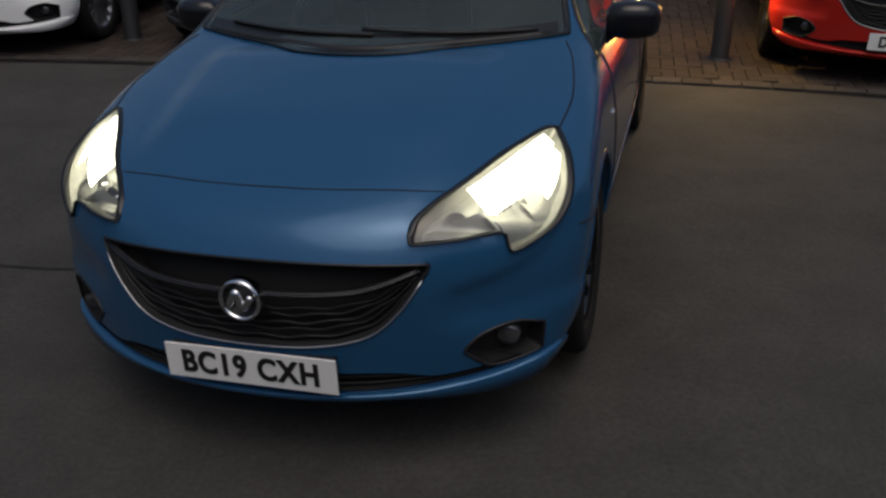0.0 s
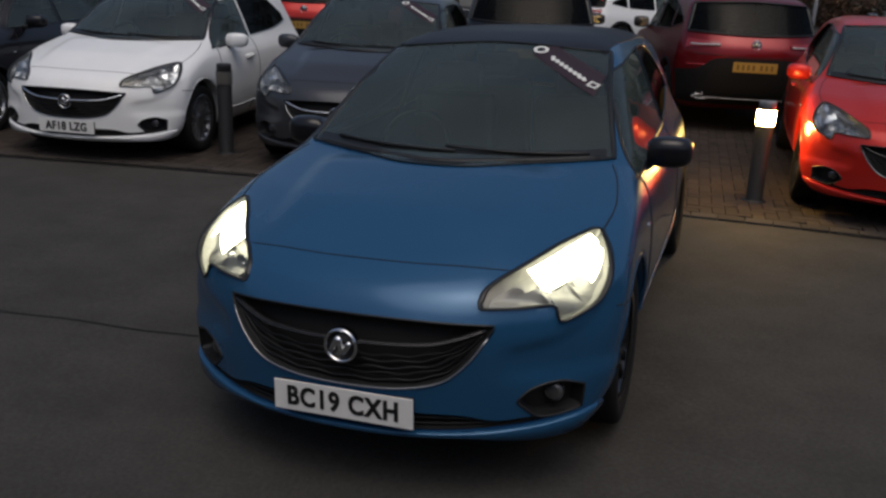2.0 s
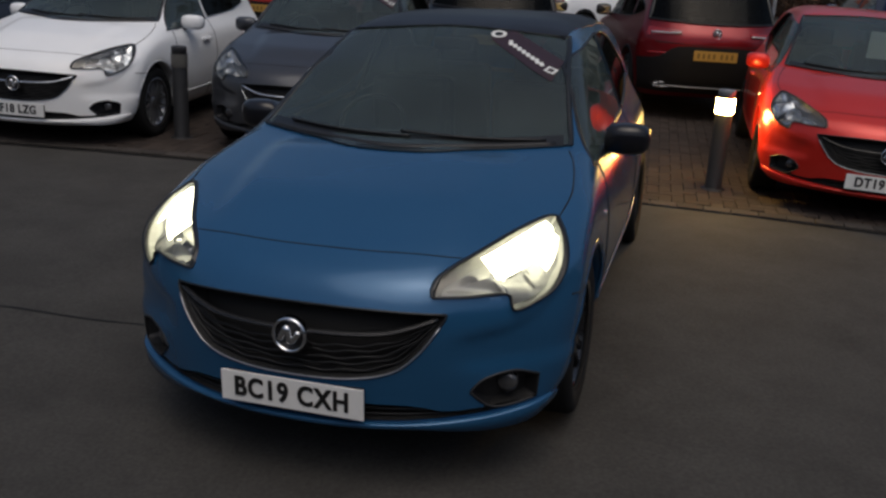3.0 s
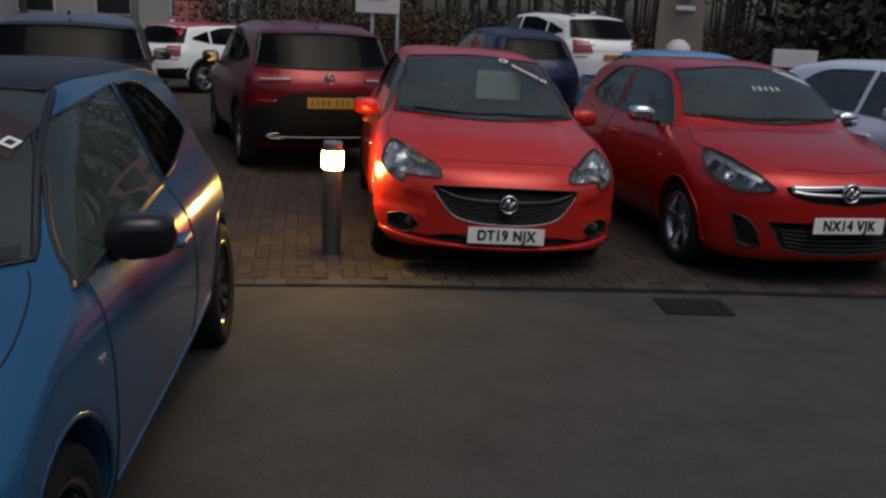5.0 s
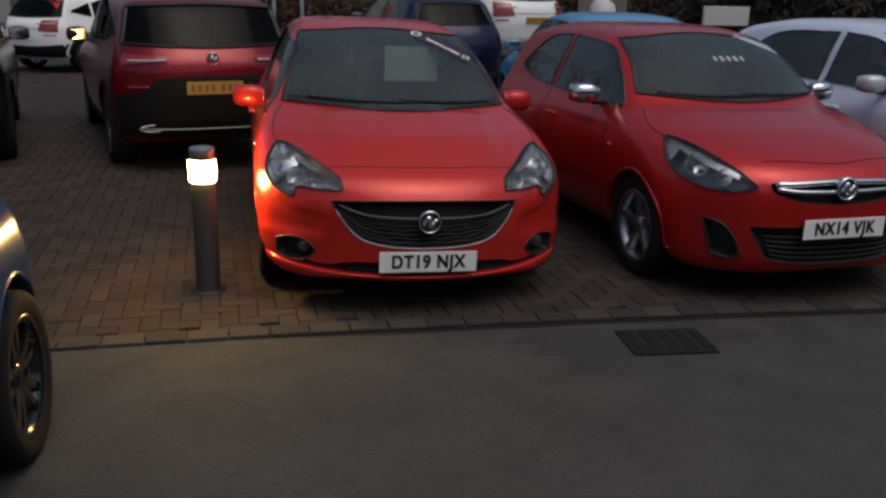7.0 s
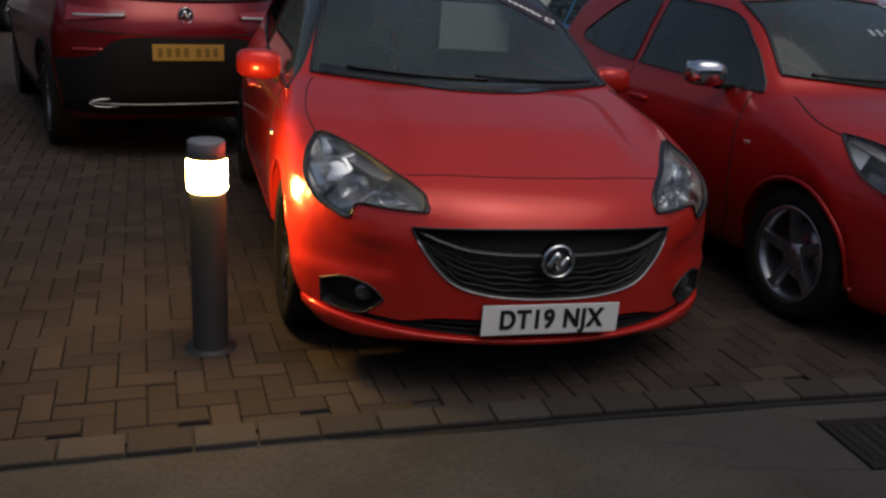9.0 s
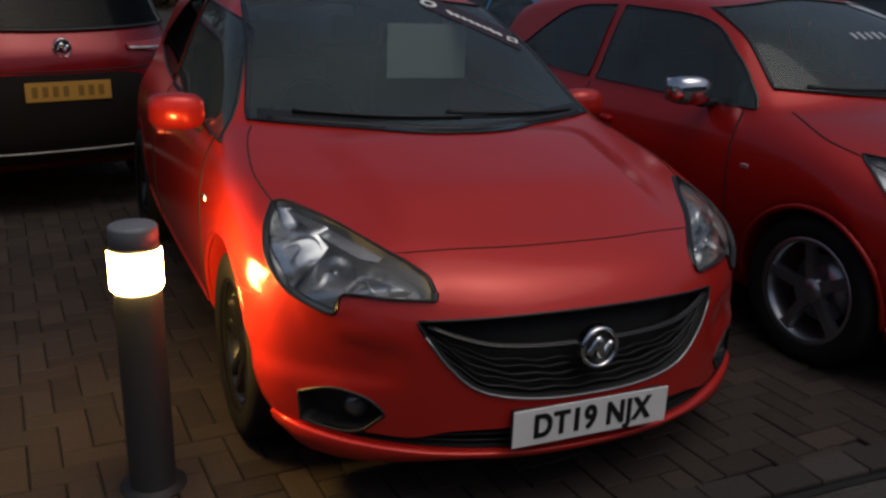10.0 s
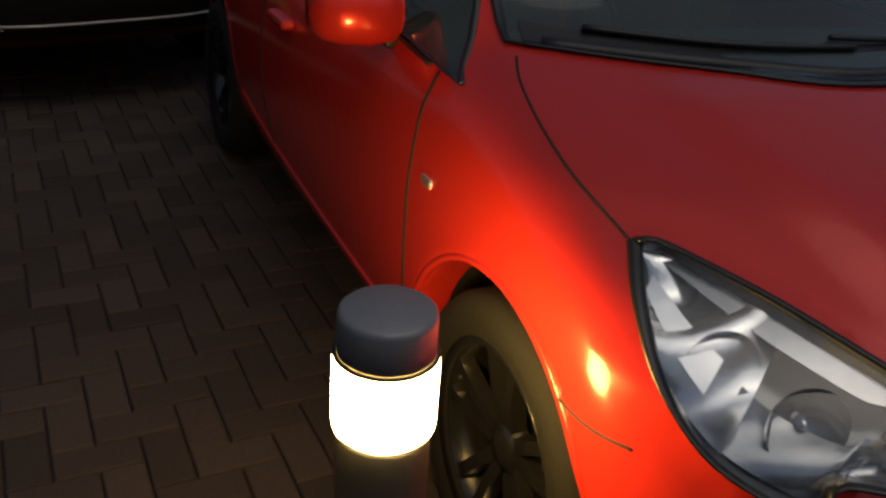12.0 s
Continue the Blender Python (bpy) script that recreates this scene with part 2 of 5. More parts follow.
class Profile:
    """Signed distance to a closed outline, softened at its corners, read from a fine table."""
    CELL = 0.01

    def __init__(self, outline, soft):
        P = np.array(outline, float)
        lo, hi = P.min(0) - 0.5, P.max(0) + 0.5
        n = np.ceil((hi - lo) / self.CELL).astype(int)
        X, Y = np.meshgrid(lo[0] + self.CELL * np.arange(n[0]), lo[1] + self.CELL * np.arange(n[1]), indexing="ij")
        best, inside = np.full(X.shape, 1e9), np.zeros(X.shape, bool)
        for a, b in zip(P, np.roll(P, -1, 0)):
            e = b - a
            t = np.clip(((X - a[0]) * e[0] + (Y - a[1]) * e[1]) / max(e @ e, 1e-12), 0, 1)
            best = np.minimum(best, (X - a[0] - t * e[0]) ** 2 + (Y - a[1] - t * e[1]) ** 2)
            cross = (a[1] > Y) != (b[1] > Y)
            with np.errstate(divide="ignore", invalid="ignore"):
                inside ^= cross & (X < (b[0] - a[0]) * (Y - a[1]) / (b[1] - a[1]) + a[0])
        D = np.where(inside, -1, 1) * np.sqrt(best)
        for _ in range(3):
            for axis in (0, 1):
                acc = sum(np.roll(D, k, axis) for k in range(-soft, soft + 1))
                D = acc / (2 * soft + 1)
        self.D, self.lo, self.n = D, lo, n

    def __call__(self, x, y):
        fx, fy = (x - self.lo[0]) / self.CELL, (y - self.lo[1]) / self.CELL
        fx, fy = np.clip(fx, 0, self.n[0] - 1.001), np.clip(fy, 0, self.n[1] - 1.001)
        i, j = fx.astype(int), fy.astype(int)
        u, v = fx - i, fy - j
        D = self.D
        return (D[i, j] * (1 - u) + D[i + 1, j] * u) * (1 - v) + (D[i, j + 1] * (1 - u) + D[i + 1, j + 1] * u) * v


def smax(a, b, k):
    h = np.maximum(k - np.abs(a - b), 0) / k
    return np.maximum(a, b) + h * h * k / 4


class Shell:
    def __init__(self, side, front, bow=0.32, tail=0.25, crown=0.05, arch=((0.83, 0.31, 0.345), (3.34, 0.31, 0.345)), crease=0.0, soft=3, half=0.868, cell=0.025, power=3.5, cheek=0.0):
        self.side, self.front = Profile(side, soft), Profile(front, soft)
        self.bow, self.tail, self.crown, self.arch, self.crease, self.cell, self.power, self.cheek = bow, tail, crown, arch, crease, cell, power, cheek
        self.length, self.height, self.half = max(p[0] for p in side), max(p[1] for p in side), half

    def __call__(self, P):
        x, y, z = np.abs(P[..., 0]), P[..., 1], P[..., 2]
        L = self.length
        q, p = (x / 0.75) ** 3.5, (x / 0.75) ** self.power
        ye = y - self.bow * p * (1 - 0.45 * step(0.6, 2.0, y)) * (1 - step(L * 0.45, L * 0.6, y)) + self.tail * q * step(L * 0.55, L * 0.75, y)
        ze = z + self.crown * x * x * (step(1.2, 1.8, y) if self.cheek else 1.0)
        if self.crease:
            ze = ze - self.crease * (1 - step(0.40, 0.52, x - 0.10 * (y - 0.4))) * step(0.25, 0.5, y) * (1 - step(0.85, 1.05, y))
        d = smax(self.side(ye, ze), self.front(x * (1 + 0.07 * step(L * 0.6, L, y)), z), 0.07)
        if self.cheek:
            # the bumper steps in under a ledge that sweeps from the grille round below the headlamp
            ledge = np.interp(x, (0.50, 0.576, 0.677, 0.759, 0.805, 0.87), (0.54, 0.549, 0.568, 0.607, 0.667, 0.74))
            d = d + self.cheek * step(0.0, 0.035, ledge - z) * step(0.40, 0.46, z) * step(0.48, 0.60, x) * (1 - step(0.40, 0.55, y))
        for ya, za, r in self.arch:
            well = np.maximum(np.sqrt((y - ya) ** 2 + (z - za) ** 2) - r, 0.60 - x)
            d = smax(d, -well, 0.012)
        return d

    def gradient(self, P, e=0.006):
        g = np.stack([self(P + v) - self(P - v) for v in np.eye(3) * e], -1) / (2 * e)
        return g

    def settle(self, P, times=4):
        for _ in range(times):
            g = self.gradient(P)
            P = P - (self(P) / np.maximum((g * g).sum(-1), 0.1))[..., None] * g
        return P

    def project(self, P, way, off=0.003):
        """Slides points along a direction until they meet the surface; lifts them off by a little."""
        P, way = np.array(P, float), np.array(way, float)
        way /= np.linalg.norm(way)
        shape = P.shape
        P = P.reshape(-1, 3)
        ts = np.arange(0, 2.2, 0.02)
        lo = np.full(len(P), np.nan)
        prev = self(P)
        for t in ts[1:]:
            now = self(P + way * t)
            hit = np.isnan(lo) & (prev > 0) & (now <= 0)
            lo[hit] = t - 0.02
            prev = now
        miss = np.isnan(lo)
        lo = np.where(miss, 0, lo)
        hi = lo + 0.02
        for _ in range(14):
            mid = (lo + hi) / 2
            out = self(P + way * mid[:, None]) > 0
            lo, hi = np.where(out, mid, lo), np.where(out, hi, mid)
        Q = P + way * lo[:, None]
        if miss.any() and not miss.all():
            near = self.settle(P + way * np.median(lo[~miss]), 8)
            Q[miss] = near[miss]
        g = self.gradient(Q)
        g /= np.linalg.norm(g, axis=1)[:, None] + 1e-9
        return (Q + g * off).reshape(shape), g.reshape(shape)

    def mesh(self):
        """Surface nets over a regular grid."""
        c = self.cell
        xs = np.arange(-self.half - 0.12, self.half + 0.12, c)
        ys, zs = np.arange(-0.1, self.length + 0.12, c), np.arange(0.06, self.height + 0.12, c)
        G = np.stack(np.meshgrid(xs, ys, zs, indexing="ij"), -1)
        D = self(G)
        S = D < 0
        corners = [(a, b, e) for a in (0, 1) for b in (0, 1) for e in (0, 1)]
        n = np.array(S.shape) - 1
        cut = lambda A, o: A[o[0]:o[0] + n[0], o[1]:o[1] + n[1], o[2]:o[2] + n[2]]
        count = sum(cut(S, o).astype(int) for o in corners)
        act = (count > 0) & (count < 8)
        ids = np.full(act.shape, -1)
        ids[act] = np.arange(act.sum())
        V = np.stack(np.nonzero(act), -1) * c + np.array([xs[0], ys[0], zs[0]]) + c / 2
        V = self.settle(V, 5)
        faces = []
        for ax in range(3):
            o1, o2 = [(1, 2), (2, 0), (0, 1)][ax]
            A = np.moveaxis(S, ax, 0)
            ch = np.moveaxis(A[:-1] != A[1:], 0, ax)
            up = np.moveaxis(A[:-1] & ~A[1:], 0, ax)
            idx = np.stack(np.nonzero(ch), -1)
            ok = (idx[:, o1] > 0) & (idx[:, o2] > 0) & (idx[:, o1] < n[o1]) & (idx[:, o2] < n[o2])
            idx = idx[ok]
            quad = []
            for a, b in ((1, 1), (0, 1), (0, 0), (1, 0)):
                k = idx.copy()
                k[:, o1] -= a
                k[:, o2] -= b
                quad.append(ids[k[:, 0], k[:, 1], k[:, 2]])
            Q = np.stack(quad, -1)
            flip = ~up[idx[:, 0], idx[:, 1], idx[:, 2]]
            Q[flip] = Q[flip][:, ::-1]
            faces.append(Q)
        return V, np.vstack(faces)


def frame_of(way):
    w = Vector(way).normalized()
    a = w.orthogonal().normalized()
    return np.array(a), np.array(w.cross(a))


def cut_out(V, F, border, way):
    """Opens the body under a pane: drops the faces inside its border and draws the cut edge onto the border."""
    a, b = frame_of(way)
    B2 = np.stack([border @ a, border @ b], -1)
    C = V[F].mean(1)
    P2 = np.stack([C @ a, C @ b], -1)
    inside = np.zeros(len(C), bool)
    for p, q in zip(B2, np.roll(B2, -1, 0)):
        cross = (p[1] > P2[:, 1]) != (q[1] > P2[:, 1])
        with np.errstate(divide="ignore", invalid="ignore"):
            inside ^= cross & (P2[:, 0] < (q[0] - p[0]) * (P2[:, 1] - p[1]) / (q[1] - p[1]) + p[0])
    w = np.array(Vector(way).normalized())
    depth, level = C @ w, border @ w
    inside &= (depth > level.min() - 0.15) & (depth < level.max() + 0.12)
    edge = np.intersect1d(np.unique(F[inside]), np.unique(F[~inside]))
    if len(edge):
        d = np.linalg.norm(V[edge][:, None] - border[None], axis=2)
        k = d.argmin(1)
        close = d[np.arange(len(edge)), k] < 0.04
        V[edge[close]] = border[k[close]]
    return V, F[~inside]


def finer(b):
    """A closed line with a point put in the middle of each stretch."""
    return np.stack([b, (b + np.roll(b, -1, 0)) / 2], 1).reshape(-1, 3)


def border_of(S):
    return np.vstack([S[0, :], S[1:, -1], S[-1, -2::-1], S[-2:0:-1, 0]])


class Car:
    """A shell with panes and lamps let into it. Lateral x, y from the nose backwards, z up."""

    def __init__(self, name, label, group, shell, colour):
        self.root, self.shell = thing(name, label, "car", group), shell
        self.V, self.F = shell.mesh()
        self.colour = colour
        self.inner = None

    def sheet(self, bottom, top, way, nu=22, nv=12, off=0.003):
        S = coons(bottom, top, nu, nv) - 1.0 * np.array(Vector(way).normalized())
        return self.shell.project(S, way, off)

    def pane(self, name, bottom, top, way, mat=None, edge=0.016, nu=24, nv=12, label="", off=0.002):
        """A pane in an opening of its own, with a black edge."""
        S, N = self.sheet(bottom, top, way, nu, nv, off)
        border = border_of(S)
        fine = np.vstack([border[i] + (border[(i + 1) % len(border)] - border[i]) * u for i in range(len(border)) for u in (0, 0.34, 0.67)])
        self.V, self.F = cut_out(self.V, self.F, fine, way)
        ob = part(name, mesh_of(name, S.reshape(-1, 3), sheet_faces(nv, nu)), mat or GLASS, self.root, label)
        ob.visible_shadow = False
        if edge:
            v, f = tube(border, edge, 6, True, 0.35)
            part("edge_seal", mesh_of("edge_seal", v, f), FRIT, ob)
        return ob, S, N

    def patch(self, name, bottom, top, way, mat, off=0.003, nu=24, nv=10, thick=0.0, parent=None, label=""):
        S, N = self.sheet(bottom, top, way, nu, nv, off)
        v, f = list(S.reshape(-1, 3)), sheet_faces(nv, nu)
        if thick:
            b = border_of(S)
            nb = border_of(N)
            base = len(v)
            v += list(b) + list(b - nb * thick)
            m = len(b)
            f += [(base + i, base + (i + 1) % m, base + m + (i + 1) % m, base + m + i) for i in range(m)]
        return part(name, mesh_of(name, v, f), mat, parent or self.root, label), S, N

    def line(self, name, points, way, radius=0.0035, mat=None, n=40, off=0.0, parent=None):
        """A thin line that lies on the surface: a shut line, a trim strip."""
        P, _ = self.shell.project(spline(points, n) - np.array(Vector(way).normalized()), way, off)
        v, f = tube(P, radius, 5)
        return part(name, mesh_of(name, v, f), mat or GAP, parent or self.root)

    def pocket(self, name, S, N, depth, mat, parent):
        """The walls and floor of a hollow behind a sheet."""
        nv, nu = S.shape[:2]
        c = S.mean((0, 1))
        floor = S - N * depth
        fc = floor.mean((0, 1))
        floor = fc + (floor - fc) * 0.86
        b, fb = border_of(S - N * 0.004), border_of(floor)
        v = list(floor.reshape(-1, 3)) + list(b) + list(fb)
        m, base = len(b), nv * nu
        f = sheet_faces(nv, nu) + [(base + i, base + (i + 1) % m, base + m + (i + 1) % m, base + m + i) for i in range(m)]
        return part(name, mesh_of(name, v, f), mat, parent), floor

    def finish(self):
        return part("body", mesh_of("body", self.V, self.F), self.colour, self.root)


TYRE_PROFILE = [(0.205, -0.085), (0.225, -0.098), (0.27, -0.106), (0.30, -0.098), (0.311, -0.078), (0.313, -0.03), (0.313, 0.03), (0.311, 0.078),
                (0.30, 0.098), (0.27, 0.106), (0.225, 0.098), (0.205, 0.085)]
TYRE = lathe("tyre", TYRE_PROFILE, 48, "x")
RIM = lathe("rim", [(0.207, 0.092), (0.224, 0.098), (0.222, 0.086), (0.205, 0.080), (0.198, 0.03), (0.19, -0.06), (0.208, -0.09)], 40, "x")
DISC = lathe("brake_disc", [(0.001, 0.0), (0.14, 0.0), (0.14, -0.02), (0.08, -0.02)], 32, "x")
HUB = lathe("hub_cap", [(0.001, 0.072), (0.028, 0.072), (0.034, 0.066), (0.055, 0.058), (0.062, 0.03)], 24, "x")


def spoke_mesh(width, split):
    """One spoke of an alloy wheel along +z; split: a pair with a slot between."""
    verts, faces = [], []
    for side in ((-1, 1) if split else (0,)):
        base = len(verts)
        for r, w, h in ((0.045, 0.017, 0.060), (0.11, 0.013, 0.072), (0.18, 0.014, 0.076), (0.208, 0.020, 0.080)):
            mid = side * (0.012 + (r - 0.045) * 0.20) if split else 0
            w = w * width
            verts += [(h, mid - w, r), (h, mid + w, r), (h - 0.03, mid + w * 1.3, r), (h - 0.03, mid - w * 1.3, r)]
        for j in range(3):
            for k in range(4):
                faces.append((base + j * 4 + k, base + j * 4 + (k + 1) % 4, base + j * 4 + 4 + (k + 1) % 4, base + j * 4 + 4 + k))
    return mesh_of("spoke", verts, faces, False)


SPOKES = {}


def add_wheels(car, ys, half_track, rim_mat, spokes=5, width=1.0, split=True, size=1.0, steer=0):
    for y in ys:
        for side in (-1, 1):
            at = pose(side * half_track, y, 0.313 * size, 0, 0, 0 if side > 0 else 180) @ Matrix.Scale(size, 4)
            tyre = part("wheel", TYRE, RUBBER, car.root, "black tyre on an alloy wheel", at)
            key = (rim_mat.name, width, split)
            if key not in SPOKES:
                made = [d.copy() for d in (RIM, HUB)] + [spoke_mesh(width, split)]
                for d in made:
                    d.materials.append(rim_mat)
                SPOKES[key] = made
            rim, hub, spoke = SPOKES[key]
            part("rim", rim, None, tyre)
            part("hub_cap", hub, None, tyre)
            part("brake_disc", DISC, ALLOY, tyre)
            for i in range(spokes):
                part("spoke", spoke, None, tyre, at=pose(0, 0, 0, 360 * i / spokes + 8))


def add_plate(car, text, z, way, y_start, mat, tilt=0, proud=0.018):
    P, N = car.shell.project(np.array([[0.0, y_start, z]]), way, 0)
    s = 1 if way[1] > 0 else -1
    at = Matrix.Translation((0, P[0][1] - s * proud, z)) @ (pose(0, 0, 0, 90 - tilt, 0, 0) if s > 0 else pose(0, 0, 0, 90 - tilt, 0, 180))
    plate = part("number_plate", box((0.52, 0.111, 0.006), (0, 0, 0), 0.002), mat, car.root, "", at)
    part("plate_holder", box((0.50, 0.095, 0.03), (0, 0, -0.019), 0.003), TRIM, plate)
    if text:
        writing(text, 0.098, INK, plate, Matrix.Translation((0, -0.001, 0.0045)), 0.84)
    else:
        for i in range(7):
            part("letter_bar", box((0.034, 0.062, 0.002), (-0.205 + 0.062 * i + (0.03 if i > 3 else 0), 0, 0.004), 0), INK if mat is PLATE_WHITE else DIM_INK, plate)
    return plate


def add_badge(car, z, way, y_start, radius=0.062, proud=0.012):
    P, N = car.shell.project(np.array([[0.0, y_start, z]]), way, 0)
    s = 1 if way[1] > 0 else -1
    at = Matrix.Translation((0, P[0][1] - s * proud, z)) @ pose(0, 0, 0, 90, 0, 0 if s > 0 else 180)
    ring = lathe("badge", [(radius * 0.80, 0.0), (radius * 0.84, 0.012), (radius * 0.95, 0.014), (radius, 0.004), (radius, -0.02)], 32)
    badge = part("badge", ring, CHROME, car.root, "round chrome badge", at)
    part("badge_disc", lathe("badge_disc", [(0.0005, 0.004), (radius * 0.82, 0.002), (radius * 0.84, -0.01)], 32), TRIM, badge)
    v, f = tube(spline([(-0.55 * radius, -0.3 * radius, 0.006), (-0.1 * radius, 0.45 * radius, 0.008), (0.1 * radius, -0.35 * radius, 0.008), (0.6 * radius, 0.25 * radius, 0.006)], 16), radius * 0.2, 6)
    part("badge_relief", mesh_of("badge_relief", v, f), CHROME, badge)
    return badge


def add_mirrors(car, y, z, x, mat, size=1.0):
    for s in (-1, 1):
        v, f = [], []
        rings = [(0.0, 0.62, 0.0), (0.02, 0.88, 0.0), (0.08, 1.0, 0.0), (0.15, 0.97, 0.008), (0.19, 0.86, 0.016), (0.212, 0.62, 0.024), (0.218, 0.05, 0.026)]
        n = 16
        for out, k, back in [(o * size, q * size, h) for o, q, h in rings]:
            for i in range(n):
                a = 2 * math.pi * i / n
                ca, sa = math.cos(a), math.sin(a)
                v.append((s * (x + out), y + back + 0.078 * k * math.copysign(abs(ca) ** 0.75, ca), z + 0.078 * k * math.copysign(abs(sa) ** 0.6, sa)))
        f = [(j * n + i, j * n + (i + 1) % n, j * n + n + (i + 1) % n, j * n + n + i) for j in range(len(rings) - 1) for i in range(n)] + [tuple(range(n))]
        shell = part("door_mirror", mesh_of("door_mirror", v, f), mat, car.root)
        gl = part("mirror_glass", box((0.15, 0.006, 0.10), (s * (x + 0.09), y + 0.075, z), 0.002), CHROME, shell)
        part("mirror_foot", box((0.10, 0.06, 0.035), (s * (x - 0.02), y + 0.01, z - 0.06), 0.01), TRIM, shell)


def add_cabin(car, y0, floor=0.35, width=0.6, rear=True):
    """Dashboard, wheel and seats, seen dimly through the glass."""
    part("dashboard", box((2 * width + 0.1, 0.40, 0.30), (0, y0 + 0.28, 0.82), 0.08, 3), CABIN, car.root)
    wheel = lathe("steering_wheel", [(0.17, 0.012), (0.185, 0.0), (0.17, -0.012), (0.158, 0.0), (0.17, 0.012)], 28)
    part("steering_wheel", wheel, TRIM, car.root, at=pose(0.34 * -1, y0 + 0.60, 0.93, 65))
    for y in ((y0 + 1.05, y0 + 1.9) if rear else (y0 + 1.05,)):
        for x in (-0.34, 0.34):
            seat = part("seat", box((0.48, 0.50, 0.16), (x, y - 0.1, 0.50), 0.05, 3), CABIN, car.root)
            part("backrest", box((0.46, 0.14, 0.62), (x, y + 0.20, 0.82), 0.05, 3), CABIN, seat)
            part("headrest", box((0.26, 0.10, 0.17), (x, y + 0.24, 1.20), 0.04, 3), CABIN, seat)


# ---- the supermini, front towards the lane ----
FRONT, BACK, DOWN = (0, 1, 0), (0, -1, 0), (0, 0, -1)
MINI_SIDE = [(0.05, 0.17), (0.0, 0.24), (-0.005, 0.40), (0.0, 0.56), (0.03, 0.65), (0.09, 0.72), (0.22, 0.79), (0.5, 0.885), (0.8, 0.95), (1.0, 0.99),
             (1.10, 1.035), (1.47, 1.255), (1.87, 1.42), (2.15, 1.466), (2.5, 1.48), (3.0, 1.465), (3.45, 1.41), (3.62, 1.37), (3.85, 1.05), (3.96, 0.9),
             (4.01, 0.75), (4.02, 0.58), (3.98, 0.35), (3.85, 0.22), (3.2, 0.18), (0.9, 0.17)]
MINI_FRONT = [(-0.9, 0.12), (0.72, 0.15), (0.80, 0.22), (0.855, 0.34), (0.878, 0.5), (0.878, 0.70), (0.856, 0.85), (0.80, 0.94), (0.76, 1.0), (0.68, 1.2),
              (0.60, 1.37), (0.54, 1.44), (0.40, 1.50), (-0.9, 1.52)]


